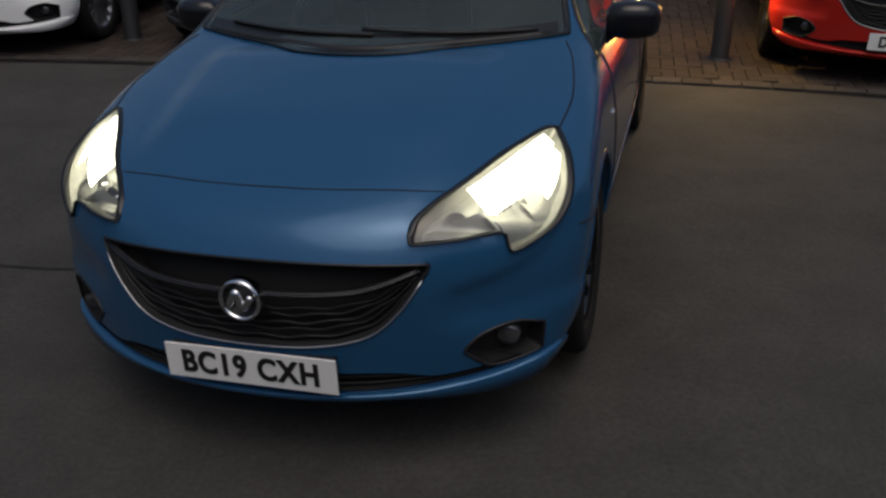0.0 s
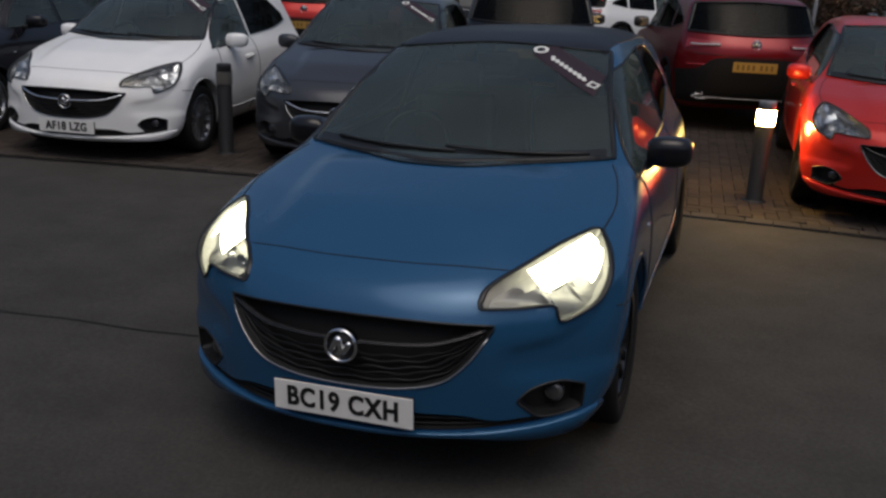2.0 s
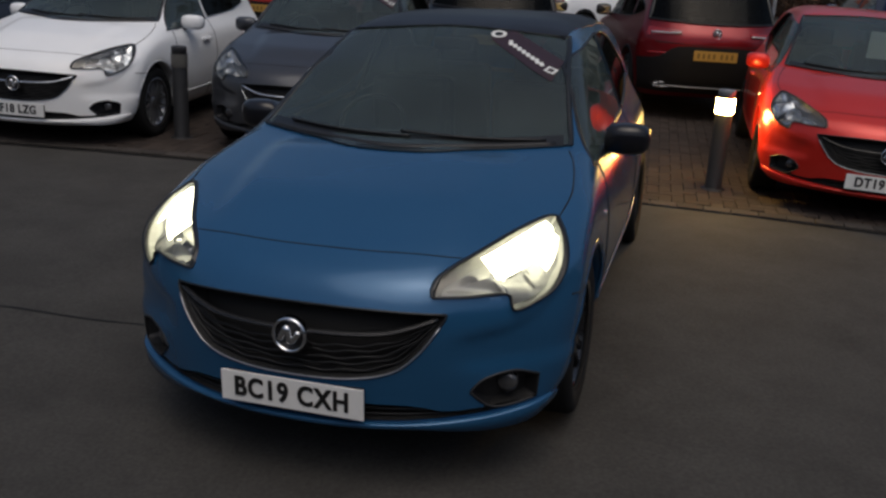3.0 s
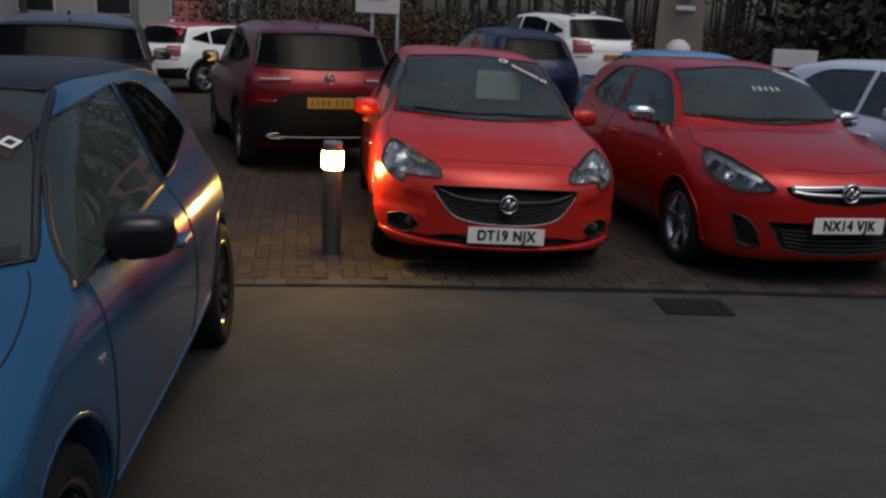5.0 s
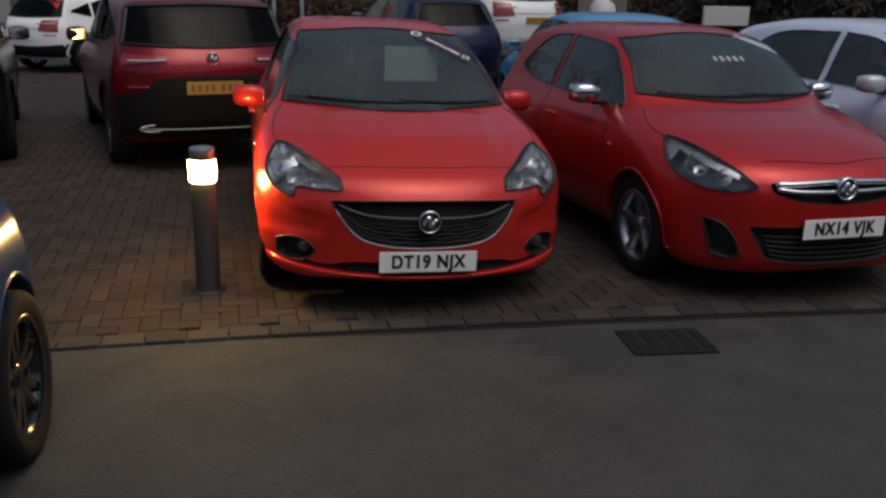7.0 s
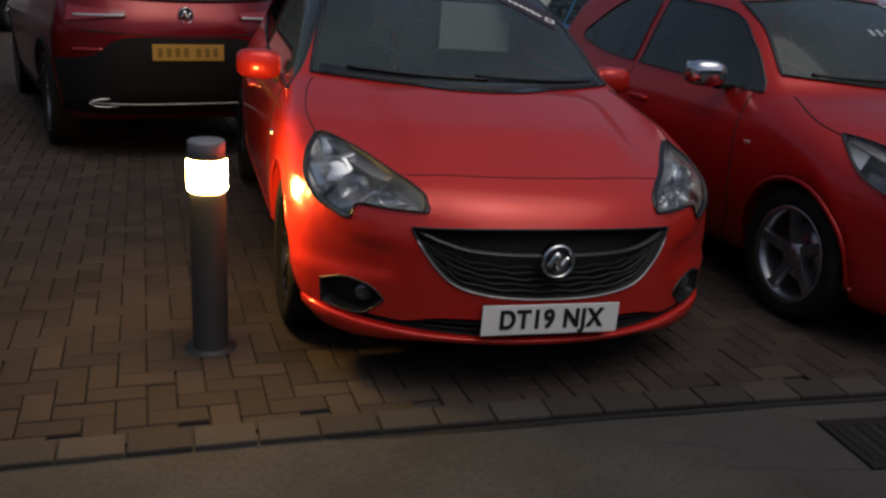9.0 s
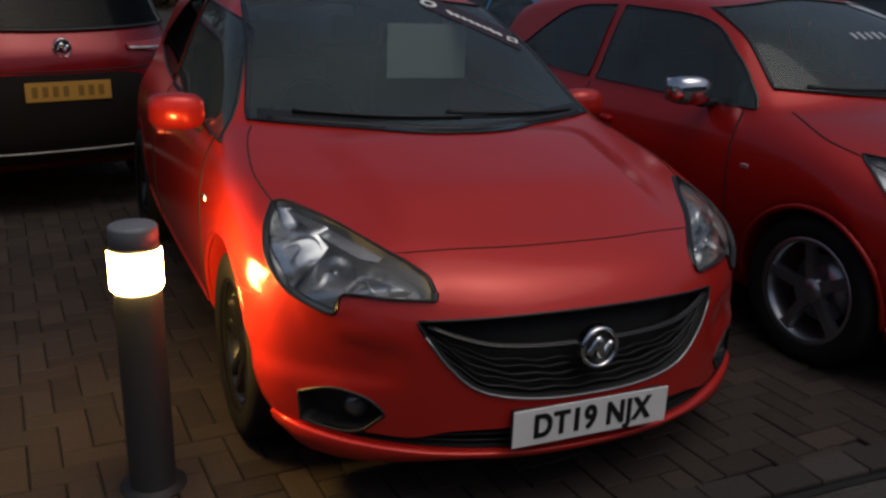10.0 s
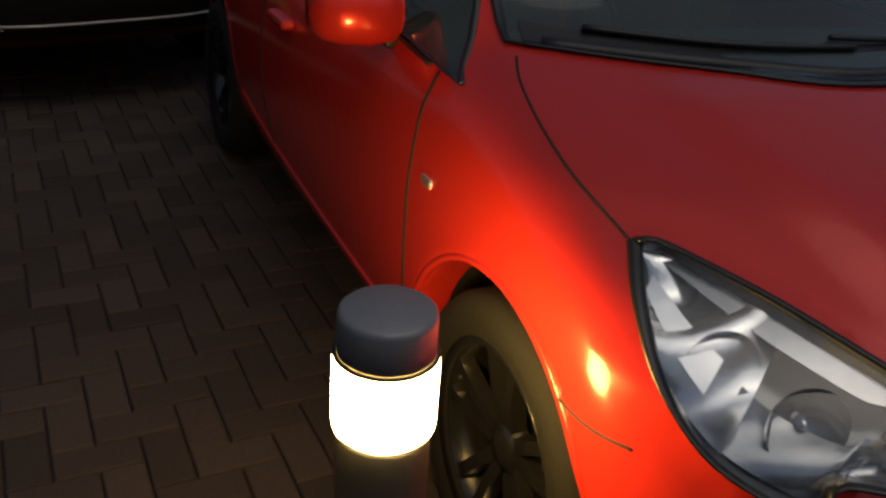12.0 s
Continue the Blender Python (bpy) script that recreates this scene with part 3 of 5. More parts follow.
def supermini(name, label, colour, text, wheel_mat, lit=False, roof=None, mirror=None, spokes=5, split=True, doors=3, bar=None, sticker=True, paper=False):
    car = Car(name, label, "superminis on the forecourt", Shell(MINI_SIDE, MINI_FRONT, bow=0.28, power=2.4, cheek=0.016, crease=0.018, cell=0.021,
              arch=((0.83, 0.315, 0.368), (3.34, 0.315, 0.362))), colour)
    car.pane("windscreen", [(-0.70, 1, 0.998), (-0.35, 1, 0.987), (0, 1, 0.983), (0.35, 1, 0.987), (0.70, 1, 0.998)],
             [(-0.555, 1, 1.388), (0, 1, 1.422), (0.555, 1, 1.388)], FRONT, GLASS, 0.013, 32, 18)
    car.pane("rear_window", [(0.60, 4, 1.02), (0, 4, 1.0), (-0.60, 4, 1.02)], [(0.50, 4, 1.33), (0, 4, 1.36), (-0.50, 4, 1.33)], BACK, GLASS, 0.02)
    b_pillar = 2.45 if doors == 3 else 2.12
    for s in (-1, 1):
        way = (-s, 0, 0)
        order = 1 if s > 0 else -1
        car.pane("door_window", [(0, 1.17, 0.925), (0, 1.7, 0.955), (0, b_pillar, 0.99)][::order],
                 [(0, 1.21, 0.945), (0, 1.45, 1.14), (0, 1.75, 1.31), (0, b_pillar, 1.375)][::order], way, GLASS, 0.009, 20, 12)
        car.pane("quarter_window", [(0, b_pillar + 0.06, 0.995), (0, 2.9, 1.03), (0, 3.32, 1.09)][::order],
                 [(0, b_pillar + 0.06, 1.375), (0, 2.9, 1.35), (0, 3.30, 1.16)][::order], way, DARK_GLASS, 0.009, 16, 10)
        # headlamp: clear lens over a deep housing, bowls inside
        w = (-0.62 * s, 0.75, -0.22)
        low = [(s * 0.433, 0.142, 0.660), (s * 0.545, 0.19, 0.660), (s * 0.648, 0.275, 0.656), (s * 0.668, 0.27, 0.606), (s * 0.715, 0.33, 0.618),
               (s * 0.758, 0.41, 0.648), (s * 0.778, 0.50, 0.71), (s * 0.772, 0.585, 0.785), (s * 0.762, 0.628, 0.833)]
        high = [(s * 0.431, 0.15, 0.682), (s * 0.443, 0.18, 0.716), (s * 0.483, 0.235, 0.744), (s * 0.523, 0.275, 0.763), (s * 0.585, 0.36, 0.793),
                (s * 0.64, 0.45, 0.818), (s * 0.70, 0.55, 0.838), (s * 0.74, 0.61, 0.848), (s * 0.762, 0.632, 0.842)]
        if s < 0:
            low, high = low[::-1], high[::-1]
        lens, S, N = car.pane("headlight", low, high, w, LENS, 0.012, 36, 16)
        housing, floor = car.pocket("lamp_housing", S, N, 0.075, DIMMED_LAMP if lit else HOUSING, lens)
        nv, nu = S.shape[:2]
        for k, (u, rad) in enumerate(((0.24, 0.036), (0.46, 0.060), (0.68, 0.055))):
            i = int((u if s > 0 else 1 - u) * (nu - 1))
            c, nn = S[nv // 2, i] - N[nv // 2, i] * (0.060 if lit else 0.035), Vector(-np.array(w))
            nn = (nn + Vector((0, -0.8, 0.1))).normalized()
            m = Matrix.Translation(c) @ nn.to_track_quat("Z", "Y").to_matrix().to_4x4()
            bowl = lathe("reflector_bowl", [(0.006, -0.035), (rad * 0.6, -0.026), (rad * 0.95, 0.0), (rad, 0.006)], 24)
            part("reflector_bowl", bowl, REFLECTOR, lens, at=m)
            part("bulb", lathe("bulb", [(0.001, -0.002), (0.008, -0.006), (0.010, -0.02)], 12), HEAD_GLOW if lit and k == 2 else REFLECTOR, lens, at=m)
        # facetted reflector in the outer corner, bezel towards the nose, running light along the top
        uu, ww = np.linspace(0, 1, nu)[None, :, None], np.linspace(0, 1, nv)[:, None, None]
        outward = uu if s > 0 else 1 - uu

        def inlay(title, r0, r1, c0, c1, depth, mat):
            lo_i, hi_i = (int(c0 * nu), int(c1 * nu)) if s > 0 else (int((1 - c1) * nu), int((1 - c0) * nu))
            D = (S - N * depth)[r0:r1, lo_i:hi_i]
            part(title, mesh_of(title, D.reshape(-1, 3), sheet_faces(*D.shape[:2])), mat, lens)

        inlay("facet_reflector", 1, nv - 1, 0.56, 0.97, (0.046 if lit else 0.026) + (0.010 if lit else 0.016) * np.cos(26 * outward + 5 * ww), DIMMED_LAMP if lit else REFLECTOR)
        inlay("inner_bezel", 1, nv // 2 + 1, 0.10, 0.62, 0.040 + 0.012 * np.cos(17 * outward + 7 * ww), DIMMED_LAMP if lit else SMOKED)
        inlay("running_light", 8 if lit else nv - 4, nv - 1, 0.38 if lit else 0.30, 0.92, 0.014 + 0 * outward * ww, HEAD_GLOW if lit else SMOKED)
        inlay("dipped_beam", 4, 9, 0.64, 0.90, 0.0145 + 0 * outward * ww, HEAD_GLOW if lit else REFLECTOR)
        # fog-lamp recess and lamp
        fl = [(s * 0.575, 0, 0.338), (s * 0.635, 0, 0.280), (s * 0.70, 0, 0.276), (s * 0.769, 0, 0.290)]
        fh = [(s * 0.582, 0, 0.352), (s * 0.62, 0, 0.385), (s * 0.70, 0, 0.402), (s * 0.775, 0, 0.375)]
        if s < 0:
            fl, fh = fl[::-1], fh[::-1]
        S2, N2 = car.sheet(fl, fh, FRONT, 14, 8, 0.001)
        b2 = border_of(S2)
        car.V, car.F = cut_out(car.V, car.F, finer(b2), FRONT)
        fog, _ = car.pocket("fog_lamp_recess", S2, N2, 0.05, TRIM, car.root)
        v, f = tube(b2, 0.005, 6, True)
        part("recess_rim", mesh_of("recess_rim", v, f), TRIM, fog)
        c = S2[4, 8] - N2[4, 8] * 0.03
        part("fog_lamp", lathe("fog_lamp", [(0.001, 0.012), (0.025, 0.010), (0.036, 0.002), (0.038, -0.02)], 24), FOG_GLASS, fog,
             at=Matrix.Translation(c) @ pose(0, 0, 0, 90, 0, 0))
        # tail lamp, shut lines, handle, side repeater
        tl = [(s * 0.60, 4, 0.80), (s * 0.78, 4, 0.80)][::-s]
        th = [(s * 0.60, 4, 1.02), (s * 0.73, 4, 1.04)][::-s]
        car.patch("tail_lamp", tl, th, (-0.35 * s, -0.9, 0), TAIL_RED, 0.006, 10, 8, 0.02)
        car.line("bonnet_gap", [(s * 0.764, 0.645, 0.845), (s * 0.775, 0.80, 0.885), (s * 0.765, 0.95, 0.93), (s * 0.742, 1.08, 0.97), (s * 0.712, 1.16, 0.995)], (-0.6 * s, 0, -0.8), 0.003)
        for ya, ra in ((0.83, 0.371), (3.34, 0.365)):
            arc = [(ya - ra * math.cos(a), 0.315 + ra * math.sin(a)) for a in np.linspace(-0.15, math.pi + 0.15, 24)]
            car.line("arch_lip", [(0, y, z) for y, z in arc], way, 0.010, colour, 48, -0.005)
            # dark liner of the wheel arch
            inside = [(ya + (y - ya) * 0.975, 0.315 + (z - 0.315) * 0.975) for y, z in arc]
            v = [(s * 0.61, y, z) for y, z in inside] + [(s * 0.79, y, z) for y, z in inside]
            part("arch_liner", mesh_of("arch_liner", v, [(k, k + 1, k + 25, k + 24) for k in range(23)]), TRIM, car.root)
        car.line("door_gap", [(0, 1.27, 0.925), (0, 1.24, 0.75), (0, 1.23, 0.40), (0, 1.31, 0.24)], way, 0.004)
        car.line("door_gap", [(0, b_pillar + 0.03, 0.97), (0, b_pillar + 0.04, 0.6), (0, b_pillar - 0.12, 0.25)], way, 0.004)
        car.line("bumper_gap", [(0, 0.44, 0.622), (0, 0.53, 0.612), (0, 0.60, 0.608)], way, 0.003)
        car.line("sill_crease", [(0, 1.25, 0.33), (0, 2.0, 0.34), (0, 2.9, 0.40)], way, 0.008, colour, off=0.001)
        car.line("waist_trim", [(0, 1.32, 0.925), (0, 1.9, 0.955), (0, b_pillar, 0.98)], way, 0.007, TRIM, off=0.001)
        P, N3 = car.shell.project(np.array([[s * 1.4, 1.15, 0.74], [s * 1.4, b_pillar - 0.2, 0.80]]), way, 0.0)
        part("side_repeater", box((0.012, 0.045, 0.022), tuple(P[0]), 0.005), REFLECTOR, car.root, "small clear side repeater")
        part("door_handle", box((0.045, 0.17, 0.032), tuple(P[1] + N3[1] * 0.015), 0.012), colour, car.root)
    # upper grille: opening, bars, chrome bar with the badge
    half_low = [(0.49, 0, 0.598), (0.468, 0, 0.560), (0.42, 0, 0.492), (0.34, 0, 0.424), (0.20, 0, 0.393)]
    gl = [(-x, y, z) for x, y, z in half_low] + [(0, 0, 0.385)] + half_low[::-1]
    gh = [(-0.494, 0, 0.613), (-0.25, 0, 0.627), (0, 0, 0.631), (0.25, 0, 0.627), (0.494, 0, 0.613)]
    S, N = car.sheet(gl, gh, FRONT, 40, 12, 0.001)
    b = border_of(S)
    car.V, car.F = cut_out(car.V, car.F, finer(b), FRONT)
    grille, floor = car.pocket("grille", S, N, 0.05, GAP, car.root)
    v, f = tube(b, 0.005, 6, True)
    part("grille_rim", mesh_of("grille_rim", v, f), FRIT, grille)
    v, f = tube((S[0] + N[0] * 0.003)[1:-1], 0.0035, 5)
    part("grille_lower_trim", mesh_of("grille_lower_trim", v, f), bar or ALLOY, grille)
    for k, row in enumerate((1, 2, 3, 4, 5)):
        line = S[row] - N[row] * (0.018 + 0.004 * (k % 2)) + np.array([0, 0, 0.004]) * np.sin(np.arange(40) * 1.3 + k * 1.6)[:, None]
        v, f = tube(line[1:-1], 0.005, 5)
        part("grille_bar", mesh_of("grille_bar", v, f), GRILLE_BLACK, grille)
    v, f = tube((S[7] - N[7] * 0.010)[1:-1], 0.010, 6)
    part("grille_crossbar", mesh_of("grille_crossbar", v, f), GRILLE_BLACK, grille)
    v, f = tube((S[7] + N[7] * 0.001)[1:-1], 0.0045 if bar is None else 0.010, 6)
    part("chrome_strip", mesh_of("chrome_strip", v, f), CHROME if bar else BLACK_ALLOY, grille)
    # lower intake and splitter lip
    il = [(-0.72, 0, 0.272), (-0.6, 0, 0.258), (-0.3, 0, 0.240), (0, 0, 0.236), (0.3, 0, 0.240), (0.6, 0, 0.258), (0.72, 0, 0.272)]
    half_high = [(0.72, 0, 0.286), (0.60, 0, 0.279), (0.50, 0, 0.276), (0.42, 0, 0.297), (0.30, 0, 0.305)]
    ih = [(-x, y, z) for x, y, z in half_high] + [(0, 0, 0.306)] + half_high[::-1]
    S3, N3 = car.sheet(il, ih, FRONT, 44, 6, 0.001)
    b3 = border_of(S3)
    car.V, car.F = cut_out(car.V, car.F, finer(b3), FRONT)
    intake, _ = car.pocket("lower_intake", S3, N3, 0.05, GAP, car.root)
    for row in (1, 3):
        v, f = tube((S3[row] - N3[row] * 0.02)[1:-1], 0.005, 5)
        part("intake_bar", mesh_of("intake_bar", v, f), TRIM, intake)
    # splitter: a blade under the bumper, thin in the middle and deep at the corners
    half_lip = [(0.30, 0, 0.233), (0.48, 0, 0.238), (0.65, 0, 0.252), (0.76, 0, 0.272), (0.825, 0, 0.284)]
    edge = spline([(-x, y, z) for x, y, z in half_lip[::-1]] + [(0, 0, 0.230)] + half_lip, 56)
    P, N = car.shell.project(edge - np.array((0.0, 1.0, 0.0)), FRONT, 0)
    v = []
    for p, n in zip(P, N):
        n = np.array((n[0], n[1], 0.0)) / max(math.hypot(n[0], n[1]), 1e-6)
        far = step(0.35, 0.72, abs(p[0]))
        tip = 1 - 0.8 * step(0.74, 0.84, abs(p[0]))
        deep, out = 0.020 + 0.040 * far * tip, 0.020 * tip + 0.002
        v += [p - n * 0.02, p + n * (out - 0.004), p + n * out - np.array((0, 0, 0.006)), p + n * (out - 0.006) - np.array((0, 0, deep)), p - n * 0.03 - np.array((0, 0, deep + 0.006))]
    f = [(5 * i + k, 5 * i + k + 1, 5 * i + k + 6, 5 * i + k + 5) for i in range(55) for k in range(4)] + [tuple(range(5))[::-1], tuple(range(275, 280))]
    part("splitter_lip", mesh_of("splitter_lip", v, f), colour, car.root)
    car.line("bonnet_edge_gap", [(-0.522, 0.28, 1.6), (-0.40, 0.245, 1.6), (-0.2, 0.205, 1.6), (0, 0.195, 1.6), (0.2, 0.205, 1.6), (0.40, 0.245, 1.6), (0.522, 0.28, 1.6)], DOWN, 0.0024)
    car.patch("screen_band", [(-0.67, 1, 1.0), (-0.35, 1, 0.989), (0, 1, 0.985), (0.35, 1, 0.989), (0.67, 1, 1.0)], [(-0.66, 1, 1.028), (-0.35, 1, 1.018), (0, 1, 1.014), (0.35, 1, 1.018), (0.66, 1, 1.028)], FRONT, FRIT, 0.0045, 30, 4)
    car.line("scuttle_panel", [(-0.64, 1, 1.0), (0, 1, 0.988), (0.64, 1, 1.0)], FRONT, 0.016, TRIM)
    for x0, x1 in ((-0.55, 0.05), (0.0, 0.60)):
        car.line("wiper", [(x0, 1, 1.022), ((x0 + x1) / 2, 1, 1.012), (x1, 1, 1.008)], FRONT, 0.007, TRIM, 20, 0.012)
    if roof:
        car.patch("roof_panel", [(-0.53, 3.50, 1.5), (-0.56, 2.6, 1.5), (-0.54, 1.88, 1.5)], [(0.53, 3.50, 1.5), (0.56, 2.6, 1.5), (0.54, 1.88, 1.5)], DOWN, roof, 0.004, 30, 22, 0.01, label="black gloss roof panel")
    add_badge(car, 0.530, FRONT, -1.0, proud=0.016)
    add_plate(car, text, 0.316, FRONT, -1.0, PLATE_WHITE)
    add_mirrors(car, 1.53, 0.985, 0.805, mirror or colour, 0.9)
    add_cabin(car, 1.0)
    add_wheels(car, (0.83, 3.34), 0.752, wheel_mat, spokes, 1.0, split)
    P, N4 = car.shell.project(np.array([[0.0, 1.0, 1.37]]), FRONT, 0)
    part("inside_mirror", box((0.20, 0.03, 0.06), (0, P[0][1] + 0.09, 1.34), 0.01), TRIM, car.root)
    if sticker:
        # slanting sales strip at the screen's upper corner, with a round sign, a word and a square sign as plain shapes
        strip, S5, N5 = car.patch("windscreen_strip", [(0.20, 1, 1.375), (0.55, 1, 1.215)], [(0.29, 1, 1.412), (0.575, 1, 1.29)], FRONT, BANNER_DARK, 0.0055, 14, 5, label="dark strip with white lettering")
        mid = (S5[2] + S5[1]) / 2 + N5[2] * 0.003
        for a, z in ((0.06, 0.038), (0.94, 0.036)):
            i = int(a * 13)
            m = Matrix.Translation(mid[i]) @ Vector(N5[2][i]).to_track_quat("Z", "Y").to_matrix().to_4x4()
            part("strip_sign", lathe("strip_sign", [(z * 0.55, 0.001), (z, 0.001)], 20 if a < 0.5 else 4), PAPER, strip, at=m)
        for i in range(3, 11):
            m = Matrix.Translation(mid[i]) @ Vector(N5[2][i]).to_track_quat("Z", "Y").to_matrix().to_4x4()
            part("letter_bar", box((0.020, 0.046 if i == 3 or i == 9 else 0.034, 0.001), (0, 0, 0), 0), PAPER, strip, at=m)
    if paper:
        part("price_card", box((0.37, 0.004, 0.23), (0.19, 1.70, 1.20), 0.001), PAPER, car.root, "white price card hung behind the screen", pose(0, 0, 0, 0, 0, 0))
    car.finish()
    return car


blue = supermini("hatchback_car", "blue three-door hatchback with black roof and lit headlamps", BLUE, "BC19 CXH", BLACK_ALLOY, lit=True, roof=ROOF_BLACK, mirror=BLACK_PAINT)
blue.root.matrix_basis = pose(-0.488, 2.126, 0.006, 0, 0, -10.7) @ pose(0, 2, 0, -0.4, -2.2, 0) @ pose(0, -2, 0)
red = supermini("hatchback_car", "bright red hatchback with black wheels beside a lit bollard", RED, "DT19 NJX", BLACK_ALLOY, paper=True)
red.root.matrix_basis = pose(2.815, 6.208, 0.012, 0, 0, -8.75) @ pose(0, 2, 0, 0, 1.3, 0) @ pose(0, -2, 0)
white = supermini("hatchback_car", "white five-door hatchback with silver wheels on block paving", WHITE, "AF18 LZG", ALLOY, doors=5, bar=CHROME, spokes=7)
white.root.matrix_basis = pose(-4.08, 6.57, 0.012, 0, 0, -3)
grey = supermini("hatchback_car", "dark grey hatchback parked on the block paving", GREY, "", ALLOY, doors=5, bar=CHROME, spokes=7)
grey.root.matrix_basis = pose(-1.75, 6.75, 0.012, 0, 0, 0)

# ---- the older red supermini ----
OLD_SIDE = [(0.06, 0.19), (0.01, 0.26), (0.0, 0.42), (0.005, 0.60), (0.03, 0.72), (0.09, 0.79), (0.25, 0.86), (0.5, 0.93), (0.8, 0.985), (0.98, 1.01),
            (1.08, 1.06), (1.45, 1.29), (1.80, 1.43), (2.1, 1.475), (2.5, 1.488), (3.0, 1.465), (3.45, 1.39), (3.62, 1.33), (3.84, 1.05), (3.94, 0.9),
            (3.99, 0.75), (4.0, 0.58), (3.96, 0.35), (3.83, 0.22), (3.2, 0.18), (0.9, 0.18)]


def old_supermini(name, label, colour, text, wheel_mat, mirror, length=1.0, doors=3, side=OLD_SIDE, group="superminis on the forecourt"):
    car = Car(name, label, group, Shell(side, MINI_FRONT, cell=0.026, soft=4), colour)
    car.pane("windscreen", [(-0.655, 1, 1.07), (0, 1, 1.035), (0.655, 1, 1.07)], [(-0.545, 1, 1.39), (0, 1, 1.43), (0.545, 1, 1.39)], FRONT, GLASS, 0.013, 28, 14)
    b_pillar = 2.42 if doors == 3 else 2.15
    for s in (-1, 1):
        way, order = (-s, 0, 0), (1 if s > 0 else -1)
        car.pane("door_window", [(0, 1.28, 0.985), (0, 1.8, 0.99), (0, b_pillar, 1.0)][::order], [(0, 1.31, 1.03), (0, 1.5, 1.19), (0, 1.8, 1.34), (0, b_pillar, 1.38)][::order], way, GLASS, 0.009, 18, 10)
        car.pane("quarter_window", [(0, b_pillar + 0.07, 1.0), (0, 2.9, 1.02), (0, 3.25, 1.07)][::order], [(0, b_pillar + 0.07, 1.38), (0, 2.9, 1.34), (0, 3.27, 1.12)][::order], way, GLASS, 0.009, 14, 8)
        w = (-0.62 * s, 0.75, -0.22)
        low = [(s * 0.46, 0.15, 0.665), (s * 0.58, 0.24, 0.64), (s * 0.70, 0.38, 0.66), (s * 0.78, 0.55, 0.74), (s * 0.775, 0.68, 0.87)]
        high = [(s * 0.46, 0.15, 0.69), (s * 0.53, 0.26, 0.76), (s * 0.62, 0.42, 0.83), (s * 0.71, 0.58, 0.885), (s * 0.765, 0.70, 0.90)]
        lens, S, N = car.pane("headlight", low[::order], high[::order], w, LENS, 0.008, 24, 10)
        car.pocket("lamp_housing", S, N, 0.07, FOG_GLASS, lens)
        nv, nu = S.shape[:2]
        for u, rad in ((0.28, 0.050), (0.54, 0.068)):
            i = int((u if s > 0 else 1 - u) * (nu - 1))
            nn = (Vector(-np.array(w)) + Vector((0, -0.8, 0.1))).normalized()
            m = Matrix.Translation(S[nv // 2, i] - N[nv // 2, i] * 0.03) @ nn.to_track_quat("Z", "Y").to_matrix().to_4x4()
            part("reflector_bowl", lathe("reflector_bowl", [(0.006, -0.035), (rad * 0.6, -0.026), (rad * 0.95, 0.0), (rad, 0.006)], 24), REFLECTOR, lens, at=m)
        D = (S - N * 0.02)[1:-1, int(0.72 * nu):-1] if s > 0 else (S - N * 0.02)[1:-1, 1:int(0.28 * nu)]
        E = (S - N * 0.012)[-4:-1, 4:-2] if s > 0 else (S - N * 0.012)[-4:-1, 2:-4]
        part("lamp_trim", mesh_of("lamp_trim", E.reshape(-1, 3), sheet_faces(*E.shape[:2])), REFLECTOR, lens)
        part("indicator", mesh_of("indicator", D.reshape(-1, 3), sheet_faces(*D.shape[:2])), REFLECTOR, lens)
        fl = [(s * 0.555, 0, 0.31), (s * 0.60, 0, 0.285), (s * 0.67, 0, 0.30)][::order]
        fh = [(s * 0.585, 0, 0.40), (s * 0.64, 0, 0.475), (s * 0.715, 0, 0.50)][::order]
        S2, N2 = car.sheet(fl, fh, FRONT, 10, 10, 0.001)
        b2 = border_of(S2)
        car.V, car.F = cut_out(car.V, car.F, finer(b2), FRONT)
        fog, _ = car.pocket("bumper_recess", S2, N2, 0.05, TRIM, car.root)
        v, f = tube(b2, 0.008, 6, True)
        part("recess_rim", mesh_of("recess_rim", v, f), TRIM, fog)
        car.line("bonnet_gap", [(s * 0.765, 0.71, 0.90), (s * 0.775, 0.9, 0.95), (s * 0.71, 1.15, 1.03)], (-0.6 * s, 0, -0.8), 0.004)
        for ya in (0.83, 3.34):
            car.line("arch_lip", [(0, ya - 0.348 * math.cos(a), 0.31 + 0.348 * math.sin(a)) for a in np.linspace(-0.15, math.pi + 0.15, 16)], way, 0.014, colour, 48, -0.006)
        car.line("door_gap", [(0, 1.33, 0.97), (0, 1.30, 0.75), (0, 1.28, 0.40), (0, 1.36, 0.24)], way, 0.004)
        car.line("door_gap", [(0, b_pillar + 0.03, 0.98), (0, b_pillar + 0.04, 0.6), (0, b_pillar - 0.12, 0.25)], way, 0.004)
        P, N3 = car.shell.project(np.array([[s * 1.4, 1.20, 0.76], [s * 1.4, b_pillar - 0.2, 0.82]]), way, 0.0)
        part("side_repeater", box((0.012, 0.045, 0.022), tuple(P[0]), 0.005), REFLECTOR, car.root)
        part("door_handle", box((0.045, 0.17, 0.032), tuple(P[1] + N3[1] * 0.015), 0.012), colour, car.root)
    # slim chrome-barred grille
    gl, gh = [(-0.42, 0, 0.665), (-0.27, 0, 0.618), (0, 0, 0.598), (0.27, 0, 0.618), (0.42, 0, 0.665)], [(-0.44, 0, 0.715), (0, 0, 0.737), (0.44, 0, 0.715)]
    S, N = car.sheet(gl, gh, FRONT, 30, 9, 0.001)
    b = border_of(S)
    car.V, car.F = cut_out(car.V, car.F, finer(b), FRONT)
